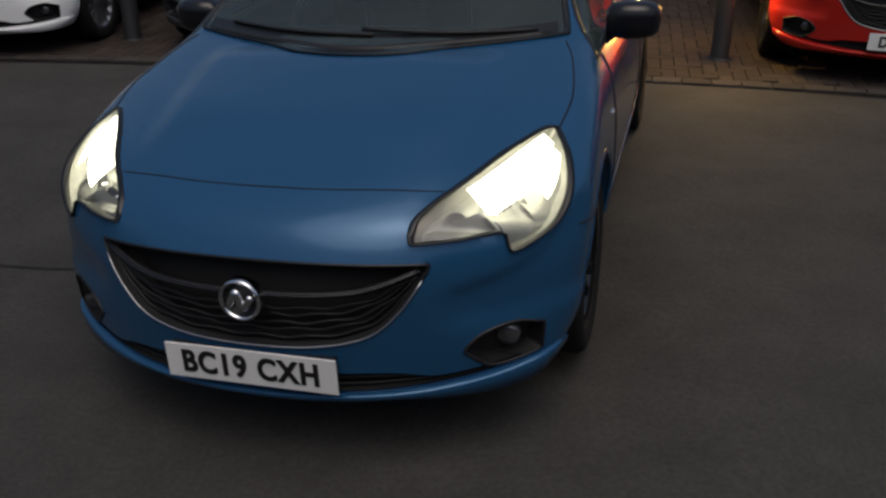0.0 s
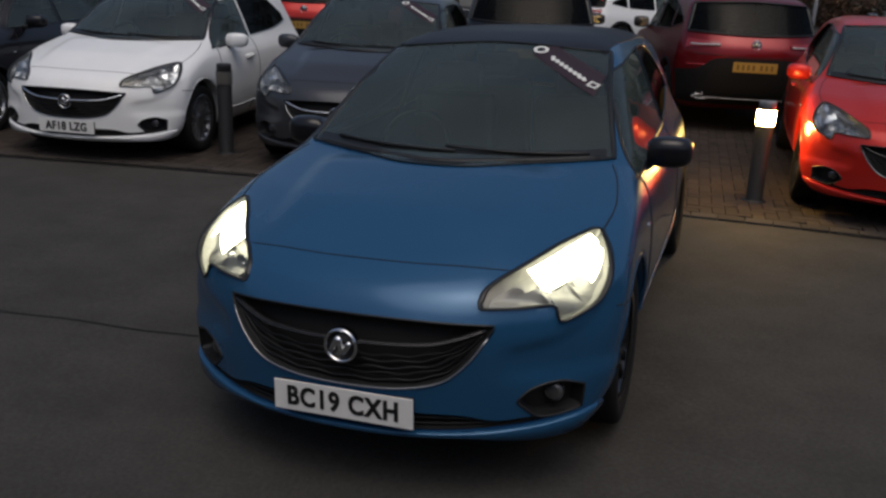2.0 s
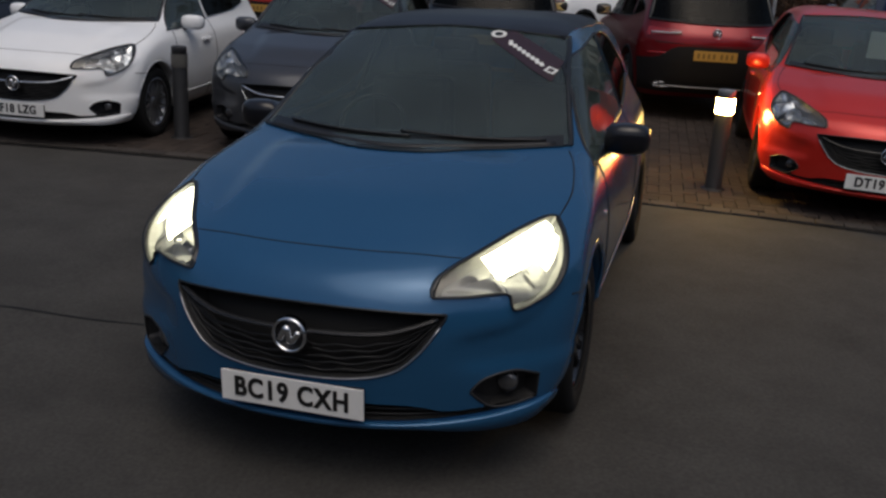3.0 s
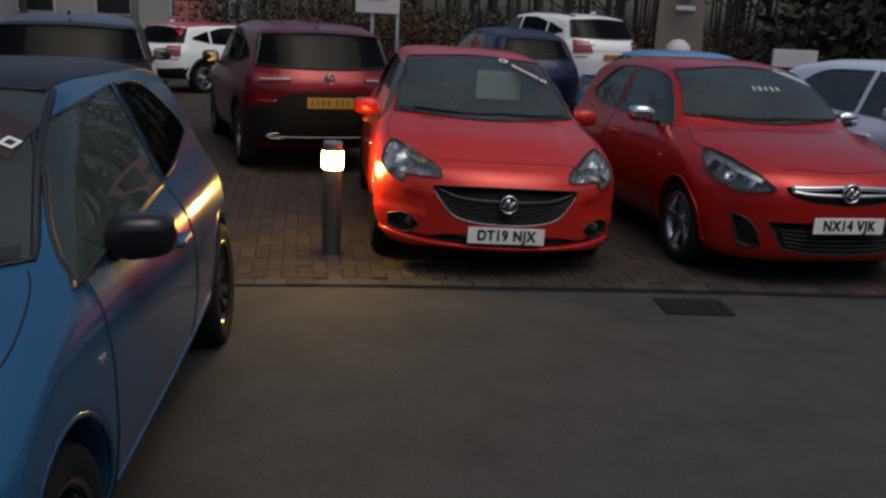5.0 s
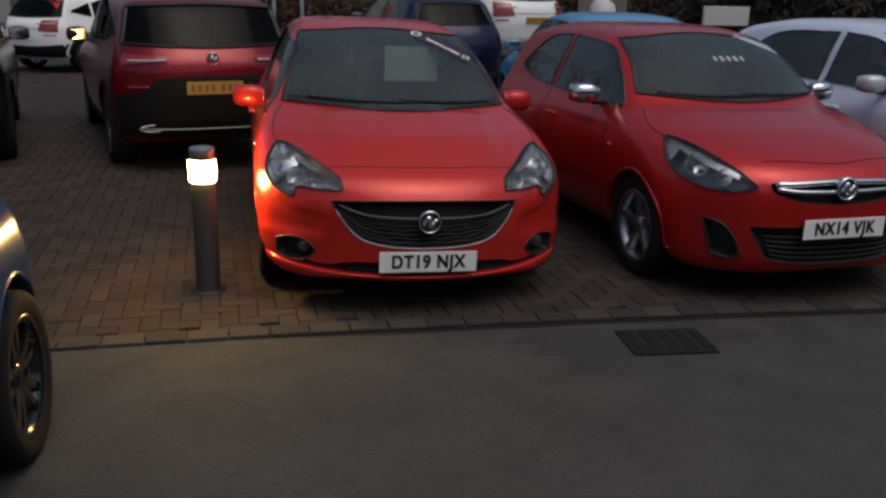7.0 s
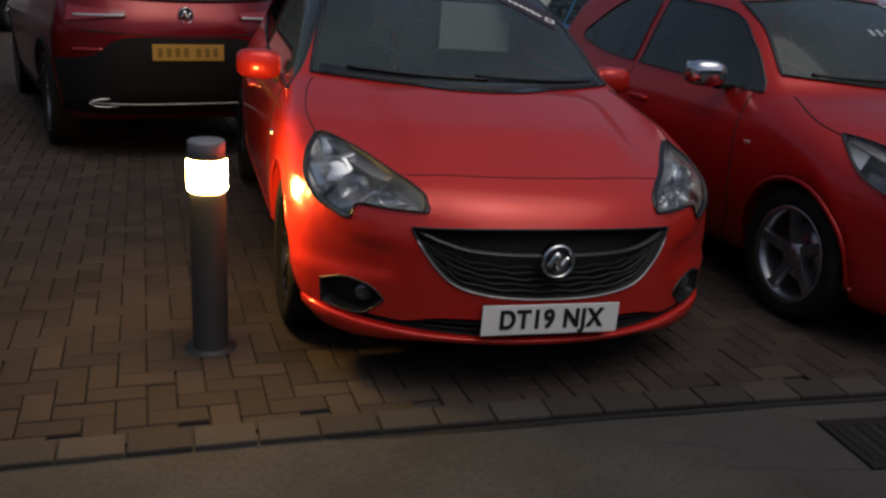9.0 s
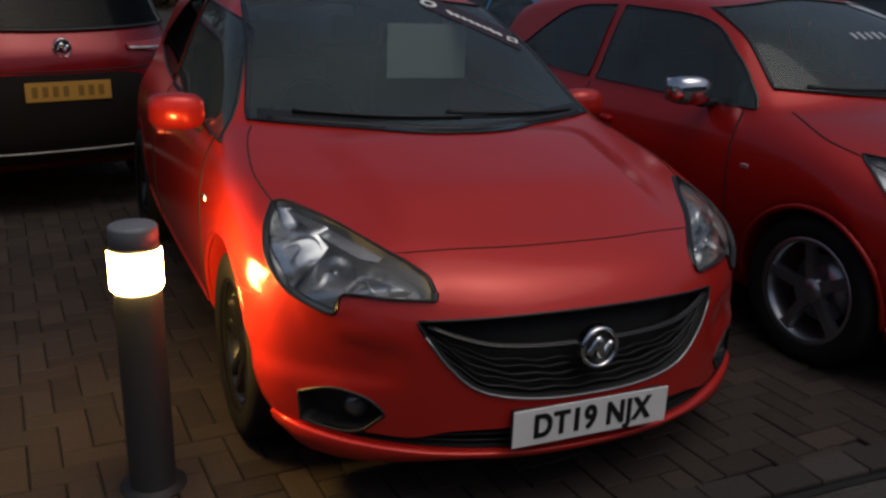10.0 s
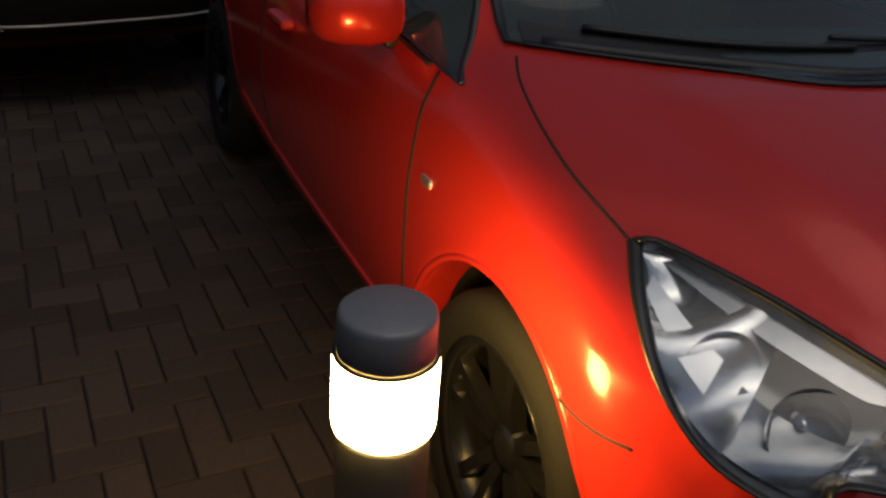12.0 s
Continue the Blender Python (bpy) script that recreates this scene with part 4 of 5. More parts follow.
    grille, _ = car.pocket("grille", S, N, 0.04, GAP, car.root)
    for row, rad in ((4, 0.014), (7, 0.019)):
        v, f = tube((S[row] + N[row] * 0.001)[1:-1], rad, 6, flat=1.0)
        part("chrome_strip", mesh_of("chrome_strip", v, f), CHROME, grille)
    il, ih = [(-0.44, 0, 0.295), (-0.25, 0, 0.262), (0, 0, 0.252), (0.25, 0, 0.262), (0.44, 0, 0.295)], [(-0.535, 0, 0.475), (0, 0, 0.485), (0.535, 0, 0.475)]
    S3, N3 = car.sheet(il, ih, FRONT, 26, 8, 0.001)
    b3 = border_of(S3)
    car.V, car.F = cut_out(car.V, car.F, finer(b3), FRONT)
    intake, _ = car.pocket("lower_intake", S3, N3, 0.06, GAP, car.root)
    for row in (1, 2, 3, 4, 5):
        v, f = tube((S3[row] - N3[row] * 0.02)[1:-1], 0.006, 5)
        part("intake_bar", mesh_of("intake_bar", v, f), TRIM, intake)
    car.line("bonnet_edge_gap", [(-0.42, 0.20, 1.6), (0, 0.13, 1.6), (0.42, 0.20, 1.6)], DOWN, 0.0035)
    for x0, x1 in ((-0.55, 0.05), (0.0, 0.60)):
        car.line("wiper", [(x0, 1, 1.07), ((x0 + x1) / 2, 1, 1.06), (x1, 1, 1.06)], FRONT, 0.009, TRIM, 20, 0.016)
    if text:
        # sales strip and price figures on the screen
        car.patch("windscreen_strip", [(0.30, 1, 1.405), (0.57, 1, 1.29)], [(0.36, 1, 1.42), (0.585, 1, 1.33)], FRONT, SATIN, 0.006, 12, 4, label="pale strip on the windscreen")
        for i in range(5):
            P, N5 = car.shell.project(np.array([[-0.02 + 0.052 * i, 0.0, 1.275]]), FRONT, 0.004)
            m = Matrix.Translation(P[0]) @ Vector(N5[0]).to_track_quat("Z", "Y").to_matrix().to_4x4()
            part("price_bar", box((0.024, 0.060 if i % 2 else 0.050, 0.001), (0, 0, 0), 0), SATIN, car.root, at=m)
    car.pane("rear_window", [(0.58, 4, 1.03), (0, 4, 1.02), (-0.58, 4, 1.03)], [(0.48, 4, 1.30), (0, 4, 1.33), (-0.48, 4, 1.30)], BACK, DARK_GLASS, 0.02)
    add_badge(car, 0.688, FRONT, -1.0, 0.066, 0.018)
    add_plate(car, text, 0.47, FRONT, -1.0, PLATE_WHITE)
    add_mirrors(car, 1.52, 1.045, 0.83, mirror, 0.85)
    add_cabin(car, 1.0)
    add_wheels(car, (0.82, 3.33), 0.752, wheel_mat, 5, 1.5, False)
    car.finish()
    return car


old_red = old_supermini("hatchback_car", "older deep red three-door hatchback with silver mirrors", CORSA_RED, "NX14 VJK", ALLOY, CHROME)
old_red.root.matrix_basis = pose(5.07, 5.66, 0.012, 0, 0, -5.7)
silver = old_supermini("hatchback_car", "pale silver-blue five-door car beyond the red ones", SILVER, "", ALLOY, SATIN, doors=5, group="cars behind the front row")
silver.root.matrix_basis = pose(7.53, 5.44, 0.012, 0, 0, -3) @ Matrix.Diagonal((1, 1.1, 1.03, 1))
black_car = old_supermini("hatchback_car", "black five-door hatchback at the row's end", BLACK_PAINT, "", ALLOY, BLACK_PAINT, doors=5, group="cars behind the front row")
black_car.root.matrix_basis = pose(-6.30, 6.75, 0.012, 0, 0, -2)
light_blue = old_supermini("hatchback_car", "light blue hatchback parked behind the red cars", SKYBLUE, "", ALLOY, SKYBLUE, doors=5, group="cars behind the front row")

# ---- tall cars seen from behind ----
SUV_SIDE = [(0.04, 0.28), (0.0, 0.5), (0.05, 0.85), (0.2, 0.98), (1.1, 1.08), (1.25, 1.13), (2.0, 1.54), (2.5, 1.605), (3.5, 1.58), (4.05, 1.50), (4.36, 1.10),
            (4.45, 0.98), (4.48, 0.72), (4.44, 0.42), (4.25, 0.27), (3.5, 0.24), (0.4, 0.24)]
SUV_FRONT = [(-0.9, 0.2), (0.80, 0.22), (0.90, 0.36), (0.935, 0.6), (0.935, 0.85), (0.90, 1.0), (0.87, 1.07), (0.77, 1.42), (0.70, 1.54), (0.5, 1.60), (-0.9, 1.62)]


def tall_car(name, label, colour, plate, rails=True, chrome=True, roof=None, side=SUV_SIDE, lamp=None, cladding=True, tall_lamp=False):
    car = Car(name, label, "cars behind the front row", Shell(side, SUV_FRONT, bow=0.36, tail=0.22, half=0.935, soft=4, cell=0.03,
              arch=((0.90, 0.35, 0.39), (3.58, 0.35, 0.39))), colour)
    L = car.shell.length
    car.pane("rear_window", [(0.76, L, 1.14), (0, L, 1.12), (-0.76, L, 1.14)], [(0.68, L, 1.45), (0, L, 1.48), (-0.68, L, 1.45)], BACK, DARK_GLASS, 0.025)
    car.pane("windscreen", [(-0.70, 1.1, 1.14), (0, 1.1, 1.11), (0.70, 1.1, 1.14)], [(-0.58, 1.1, 1.49), (0, 1.1, 1.53), (0.58, 1.1, 1.49)], FRONT, GLASS, 0.022)
    for s in (-1, 1):
        way, order = (-s, 0, 0), (1 if s > 0 else -1)
        car.pane("door_window", [(0, 1.45, 1.06), (0, 2.4, 1.08)][::order], [(0, 1.55, 1.16), (0, 1.9, 1.40), (0, 2.4, 1.49)][::order], way, GLASS, 0.009, 16, 10)
        car.pane("rear_door_window", [(0, 2.47, 1.08), (0, 3.3, 1.12)][::order], [(0, 2.47, 1.49), (0, 2.9, 1.48), (0, 3.3, 1.40)][::order], way, DARK_GLASS, 0.009, 16, 10)
        car.pane("quarter_window", [(0, 3.37, 1.13), (0, 3.85, 1.22)][::order], [(0, 3.37, 1.40), (0, 3.80, 1.27)][::order], way, DARK_GLASS, 0.009, 10, 6)
        lo = [(s * 0.44, L, 1.0), (s * 0.88, L, 0.955)][::-order]
        hi = [(s * 0.44, L, 1.03), (s * 0.87, L, 1.05)][::-order]
        if tall_lamp:
            lo = [(s * 0.50, L, 0.86), (s * 0.88, L, 0.84)][::-order]
            hi = [(s * 0.56, L, 1.06), (s * 0.87, L, 1.08)][::-order]
        ob, S, N = car.patch("tail_lamp", lo, hi, (-0.3 * s, -0.95, 0), lamp or TAIL_RED, 0.016, 14, 6, 0.03)
        # strip in pale satin: its colour carries the streak of reflected light
        car.line("lamp_streak", [(s * 0.45, L, 1.0), (s * 0.82, L, 0.99)], (-0.3 * s, -0.95, 0), 0.010, SATIN, 12, 0.018, ob)
        car.line("bumper_reflector", [(s * 0.60, L, 0.78), (s * 0.82, L, 0.77)], (-0.2 * s, -0.95, 0), 0.012, TAIL_RED, 10, 0.004)
        if cladding or roof:
            for ya in (0.90, 3.58):
                arc = [(0, ya + 0.42 * math.cos(a), 0.35 + 0.42 * math.sin(a)) for a in np.linspace(0.1, math.pi - 0.1, 14)]
                car.line("arch_trim", arc, way, 0.055 if roof else 0.03, CLADDING, 30, -0.012)
            car.line("sill_trim", [(0, 1.3, 0.30), (0, 3.2, 0.30)], way, 0.05, CLADDING, 20, -0.02)
        if rails:
            P, _ = car.shell.project(spline([(s * 0.60, 1.9, 2), (s * 0.62, 2.8, 2), (s * 0.58, 3.9, 2)], 20), DOWN, 0.035)
            v, f = tube(P, 0.016, 6)
            rail = part("roof_rail", mesh_of("roof_rail", v, f), CHROME if chrome else TRIM, car.root)
    if cladding:
        car.patch("bumper_cladding", [(0.82, L, 0.34), (0, L, 0.34), (-0.82, L, 0.34)], [(0.87, L, 0.70), (0.64, L, 0.74), (0.45, L, 0.86), (0, L, 0.87), (-0.45, L, 0.86), (-0.64, L, 0.74), (-0.87, L, 0.70)], BACK, CLADDING, 0.012, 24, 8, 0.02)
        car.line("exhaust_trim", [(0.66, L, 0.42), (0.3, L, 0.42), (-0.3, L, 0.42), (-0.66, L, 0.42)], BACK, 0.006, HOUSING, 20, 0.016)
        for s in (-1, 1):
            P, _ = car.shell.project(np.array([[s * 0.55, L + 0.6, 0.42]]), BACK, 0.02)
            t = [(P[0][0] + 0.13 * math.cos(a), P[0][1], 0.42 + 0.028 * math.sin(a)) for a in np.linspace(0, 2 * math.pi, 24)[:-1]]
            v, f = tube(t, 0.006, 5, True)
            part("exhaust_surround", mesh_of("exhaust_surround", v, f), SMOKED, car.root)
    car.line("tailgate_gap", [(0.70, L, 0.90), (0, L, 0.885), (-0.70, L, 0.90)], BACK, 0.005)
    if roof:
        car.patch("bumper_cladding", [(0.82, L, 0.34), (0, L, 0.34), (-0.82, L, 0.34)], [(0.88, L, 0.60), (0.5, L, 0.56), (0, L, 0.55), (-0.5, L, 0.56), (-0.88, L, 0.60)], BACK, CLADDING, 0.012, 24, 6, 0.02)
        car.patch("roof_panel", [(-0.66, L - 0.42, 1.6), (-0.69, 2.9, 1.6), (-0.64, 2.1, 1.6)], [(0.66, L - 0.42, 1.6), (0.69, 2.9, 1.6), (0.64, 2.1, 1.6)], DOWN, roof, 0.006, 24, 16, 0.012)
    part("roof_fin", box((0.03, 0.14, 0.05), (0, L - 0.75, car.shell.height - 0.005), 0.012), colour, car.root)
    if chrome:
        add_badge(car, 1.02, BACK, L + 1.0, 0.058)
    add_plate(car, "", 0.775, BACK, L + 1.0, plate)
    add_mirrors(car, 1.75, 1.10, 0.90, TRIM)
    add_cabin(car, 1.2)
    add_wheels(car, (0.90, 3.58), 0.79, ALLOY, 5, 1.2, False, 1.1)
    car.finish()
    return car


def park_tail(car, x, y, heading, z=0.012):
    """Puts a car with the middle of its tail at (x, y), its nose pointing along heading (degrees from +y, clockwise)."""
    a, L = radians(heading), car.shell.length
    car.root.matrix_basis = pose(x + L * math.sin(a), y + L * math.cos(a), z, 0, 0, 180 - heading)


RISE = 0.42  # the ground climbs a little towards the hedge


def rise(x, y):
    """The height of the ground: a slight crossfall on the lane, climbing a little far back on one side."""
    side = x + 0.116 + 0.189 * (y - 4.09)
    fall = 0.037 * np.clip(side, -1.0, 1.0) * (1 - step(1.2, 3.5, abs(side))) * step(0.5, 2.0, y) * (1 - step(5.6, 6.6, y))
    return RISE * step(11.0, 19.0, y) * step(3.5, 7.0, x) + fall


wine_suv = tall_car("suv_car", "dark red SUV with black cladding, tail to the lane", DARK_RED, PLATE_YELLOW, rails=False)
park_tail(wine_suv, 2.27, 10.3, -4)
wine_suv.root.matrix_basis = wine_suv.root.matrix_basis @ Matrix.Diagonal((0.96, 1.0, 1.02, 1))
dark_suv = tall_car("suv_car", "blackish SUV with privacy glass, tail to the lane", BLACK_PAINT, PLATE_YELLOW, rails=False)
park_tail(dark_suv, -0.36, 10.7, -3)
red_suv = tall_car("suv_car", "red SUV parked behind the white hatchback", RED, PLATE_YELLOW)
park_tail(red_suv, -4.1, 13.6, 0)
white_suv = tall_car("suv_car", "white SUV parked far back by the hedge", WHITE, PLATE_YELLOW, cladding=False, chrome=False, tall_lamp=True)
park_tail(white_suv, 8.75, 16.8, -14, float(rise(8.0, 18.2)))
crossover = tall_car("crossover_car", "white crossover with a red roof parked far back", WHITE, PLATE_YELLOW, False, False, RED, cladding=False, tall_lamp=True)
park_tail(crossover, -0.30, 20.3, 50)
navy_car = old_supermini("hatchback_car", "navy blue hatchback seen over the red car's roof", NAVY, "", ALLOY, NAVY, group="cars behind the front row")
crossover.root.matrix_basis = crossover.root.matrix_basis @ Matrix.Diagonal((0.94, 0.9, 0.91, 1))
park_tail(navy_car, 6.2, 14.2, 2, float(rise(6.2, 15.0)))
park_tail(light_blue, 6.45, 9.5, 12)


# ---- ground, paving, kerb line ----
def kerb(x):
    """Where the tarmac lane ends and the block paving begins."""
    return 6.62 - 0.0125 * np.maximum(np.asarray(x, float) + 4, 0) ** 2


gx = np.r_[-600, -60, np.arange(-10, -5, 1.0), np.arange(-5, 5, 0.25), np.arange(5, 20.1, 1.0), 80, 600]
gy = np.r_[-600, -40, np.arange(0, 7.6, 0.25), np.arange(8, 26.1, 1.0), 60, 900]
gv = [(x, y, float(rise(x, y))) for y in gy for x in gx]
me = mesh_of("ground", gv, sheet_faces(len(gy), len(gx)), True)
tagged(part("ground", me, TARMAC), "dark worn tarmac lane with patches", "ground", kind="structure")
xs = np.linspace(-14, 13, 60)
top = [(x, kerb(x) + 0.10, 0.004) for x in xs] + [(x, 22.0 if x < 3.4 else 10.9, 0.004) for x in xs]
me = mesh_of("pavement", top, [(i, i + 1, 60 + i + 1, 60 + i) for i in range(59)], False)
pavement = tagged(part("pavement", me, GROUT), "brown block paving laid in herringbone, worn", "pavement", kind="structure")


def block(length, width, height=0.016, gap=0.005, bevel=0.004):
    a, b = length / 2 - gap / 2, width / 2 - gap / 2
    v = [(sx * a, sy * b, 0) for sx, sy in ((-1, -1), (1, -1), (1, 1), (-1, 1))]
    v += [(x, y, height - bevel) for x, y, _ in v[:4]]
    v += [(x - math.copysign(bevel, x), y - math.copysign(bevel, y), height) for x, y, _ in v[:4]]
    f = [(8, 9, 10, 11)]
    for k in (0, 4):
        f += [(k + i, k + (i + 1) % 4, k + 4 + (i + 1) % 4, k + 4 + i) for i in range(4)]
    return v, f


# dark open joint between the tarmac and the edging course
joint = [(x, float(kerb(x)) + o + 0.004 * math.sin(9 * x + o), 0.006) for o in (-0.028, 0.004) for x in np.linspace(-9, 9.5, 140)]
tagged(part("kerb_joint", mesh_of("kerb_joint", joint, [(i, i + 1, 141 + i, 140 + i) for i in range(139)], False), GAP), "dark open joint along the edge of the paving", "joint", kind="structure")

# tar-sealed seam across the lane
sx = np.linspace(-6, -1.0, 60)
sy = 3.20 - 0.07 * sx + 0.02 * np.sin(sx * 3.1) + 0.012 * np.sin(sx * 7.7)
seam = [(x, y + o, 0.003 + float(rise(x, y))) for o in (-0.009, 0.009) for x, y in zip(sx, sy)]
tagged(part("tar_seam", mesh_of("tar_seam", seam, [(i, i + 1, 61 + i, 60 + i) for i in range(59)], False), IRON), "dark tar seam across the tarmac", "seam", kind="structure")

# ---- bollards ----
def bollard(label, lit, at):
    ob = thing("bollard_lamp", label, "bollard", "bollards along the paving", at)
    part("post", lathe("post", [(0.001, 0.0), (0.10, 0.0), (0.10, 0.012), (0.070, 0.016), (0.068, 0.02), (0.068, 0.635), (0.066, 0.642), (0.05, 0.645)], 40), POST_METAL, ob)
    part("light_band", lathe("light_band", [(0.05, 0.640), (0.066, 0.643), (0.0725, 0.650), (0.0735, 0.658), (0.0735, 0.766)], 48), BOLLARD_GLOW if lit else DULL_BAND, ob, "glowing warm light band" if lit else "unlit light band")
    # added ring that keeps the band's glow off the cap
    part("glow_stop_ring", lathe("glow_stop_ring", [(0.0738, 0.7655), (0.0738, 0.767), (0.0725, 0.7685), (0.0675, 0.7685)], 48), POST_METAL, ob)
    part("cap", lathe("cap", [(0.05, 0.750), (0.068, 0.752), (0.068, 0.822), (0.0665, 0.829), (0.062, 0.833), (0.00005, 0.834)], 48), LIT_CAP_METAL if lit else POST_METAL, ob)
    return ob


bollard("grey metal bollard with a lit warm band", True, pose(1.775, 6.98, 0.012))
bollard("grey metal bollard with an unlit band", False, pose(-2.96, 7.34, 0.012))
bollard("grey metal bollard with an unlit band", False, pose(6.18, 5.97, 0.012))

# ---- drain ----
drain = thing("drain_grate", "rusty dark iron drain grate at the tarmac's edge", "drain", at=pose(3.87, 5.52, 0.002, 0, 0, -13))
part("grate_frame", box((0.44, 0.32, 0.012), (0, 0, 0.004), 0.003), IRON, drain)
for i in range(9):
    part("grate_slot", box((0.026, 0.24, 0.006), (-0.176 + 0.044 * i, 0, 0.010), 0.002), GAP if i % 2 else IRON, drain)

# damp dark stain on the tarmac round the drain
a = np.linspace(0, 2 * math.pi, 49)[:-1]
wob = 1 + 0.16 * np.sin(3 * a + 1) + 0.10 * np.sin(7 * a) + 0.06 * np.sin(13 * a + 2)
DAMP = material("damp_tarmac", (0.040, 0.037, 0.033), 0.6, spread=0.4, scale=60, bump=0.6, stain=0.4, stain_scale=6)
me = mesh_of("damp_stain", [(0.62 * w * math.cos(t), 0.17 * w * math.sin(t), 0) for t, w in zip(a, wob)], [tuple(range(48))], False)
tagged(part("damp_stain", me, DAMP, at=pose(3.72, 5.60, 0.0016, 0, 0, -12)), "damp dark stain on the tarmac by the drain", "stain", kind="structure")

# ---- hedge, trees and things beyond the car park ----
LEAF = material("hedge_leaves", (0.042, 0.034, 0.020), 0.7, spread=0.3, scale=2, per_island=0.6)
RUSSET = material("autumn_leaves", (0.075, 0.036, 0.016), 0.7, spread=0.3, scale=2, per_island=0.5)
BARK = material("bark", (0.06, 0.05, 0.042), 0.9, spread=0.35, scale=25, bump=0.8)
WALL_GREY = material("far_grey_wall", (0.36, 0.36, 0.35), 0.85, spread=0.1, scale=8, stain=0.15, stain_scale=0.4)
CREAM = material("cream_panel", (0.5, 0.46, 0.36), 0.7, spread=0.08, scale=10)
SIGN_WHITE = material("white_board", (0.55, 0.55, 0.56), 0.5, spread=0.05, scale=10)
SIGN_ORANGE = material("orange_sign", (0.75, 0.12, 0.03), 0.5, spread=0.05, scale=10)
PINK = material("faded_red_board", (0.50, 0.16, 0.14), 0.6, spread=0.08, scale=10)
CLOTH = material("grey_banner_cloth", (0.17, 0.14, 0.125), 0.85, spread=0.15, scale=8, stain=0.2, stain_scale=1.2)
rng = np.random.default_rng(5)


def leaves(centres, radii, per, size):
    """Many small tilted leaves round clump centres."""
    v, f = [], []
    for c, r in zip(centres, radii):
        d = rng.normal(size=(per, 3))
        d /= np.linalg.norm(d, axis=1)[:, None]
        p = c + d * r * (0.55 + 0.55 * rng.random((per, 1)))
        a = rng.normal(size=(per, 3))
        a /= np.linalg.norm(a, axis=1)[:, None]
        b = np.cross(a, rng.normal(size=(per, 3)))
        b /= np.linalg.norm(b, axis=1)[:, None]
        s = size * (0.6 + 0.8 * rng.random((per, 1)))
        k = len(v)
        quad = np.stack([p - a * s, p - b * s * 0.55, p + a * s, p + b * s * 0.55], 1).reshape(-1, 3)
        v += list(quad)
        f += [(k + 4 * i, k + 4 * i + 1, k + 4 * i + 2, k + 4 * i + 3) for i in range(per)]
    return v, f


def hedge(x0, x1, y, height, mat, label, n, bend=0.0):
    t = rng.random(n)
    c = np.stack([x0 + (x1 - x0) * t, y + bend * t + rng.normal(size=n) * 0.6, rng.random(n) ** 0.8 * height], 1)
    v, f = leaves(c, 0.30 + 0.40 * rng.random(n), 95, 0.062)
    return tagged(part("hedge", mesh_of("hedge", v, f, False), mat), label, "hedge", kind="stuff")


hedge(9, 46, 31, 1.75, LEAF, "dark green hedge behind the car park", 520)
hedge(1, 12, 31, 2.0, LEAF, "dark green hedge behind the car park", 170)
hedge(4, 9, 29.5, 1.9, RUSSET, "russet autumn bushes behind the car park", 60)
hedge(15, 40, 29.8, 1.5, RUSSET, "russet autumn bushes behind the car park", 90)
hedge(-40, -6, 33, 3.2, LEAF, "dark green hedge behind the car park", 260)


# hedges added at both sides, to darken what the car flanks reflect
def reflection_hedge(x, y0, y1, height, n):
    t = rng.random(n)
    c = np.stack([x + rng.normal(size=n) * 0.9, y0 + (y1 - y0) * t, rng.random(n) * height], 1)
    v, f = leaves(c, 0.6 + 0.6 * rng.random(n), 26, 0.22)
    return tagged(part("hedge", mesh_of("hedge", v, f, False), LEAF), "tall hedge added beside the car park to darken reflections", "hedge", kind="stuff")


reflection_hedge(21, -10, 30, 6.0, 420)
reflection_hedge(-24, -10, 33, 6.0, 420)


def tree(x, y, height, mat):
    ob = thing("tree", "bare-limbed autumn tree with thin leaves", "tree", "trees behind the hedge", pose(x, y, 0))
    lean = rng.normal(size=2) * 0.25
    trunk = [(0, 0, 0), (lean[0] * 0.4, lean[1] * 0.4, height * 0.35), (lean[0], lean[1], height * 0.75)]
    P = spline(trunk, 10)
    v, f = [], []
    for i, p in enumerate(P):
        r = 0.17 * (1 - 0.75 * i / 9)
        v += [(p[0] + r * math.cos(a), p[1] + r * math.sin(a), p[2]) for a in np.linspace(0, 2 * math.pi, 9)[:-1]]
    f = [(j * 8 + i, j * 8 + (i + 1) % 8, j * 8 + 8 + (i + 1) % 8, j * 8 + 8 + i) for j in range(9) for i in range(8)]
    tips = []
    for _ in range(12):
        j = rng.integers(3, 10)
        a = rng.random() * 6.28
        l = height * (0.18 + 0.2 * rng.random())
        end = P[j] + np.array([math.cos(a) * l, math.sin(a) * l, l * (0.6 + 0.6 * rng.random())])
        bv, bf = tube(spline([P[j], (P[j] + end) / 2 + rng.normal(size=3) * 0.15, end], 6), 0.035, 5)
        f += [tuple(q + len(v) for q in g) for g in bf]
        v += bv
        tips += [end, (P[j] + 2 * end) / 3]
    part("trunk", mesh_of("trunk", v, f), BARK, ob)
    lv, lf = leaves(np.array(tips), 0.5 + 0.6 * rng.random(len(tips)), 40, 0.11)
    part("crown", mesh_of("crown", lv, lf, False), mat, ob)
    return ob


for i in range(26):
    tree(2 + i * 1.9 + rng.normal() * 0.5, 35 + rng.normal() * 2.0, 7 + 3 * rng.random(), LEAF if i % 3 else RUSSET)
for i in range(9):
    tree(-38 + i * 4.2 + rng.normal(), 42 + rng.normal() * 2, 8 + 3 * rng.random(), LEAF)

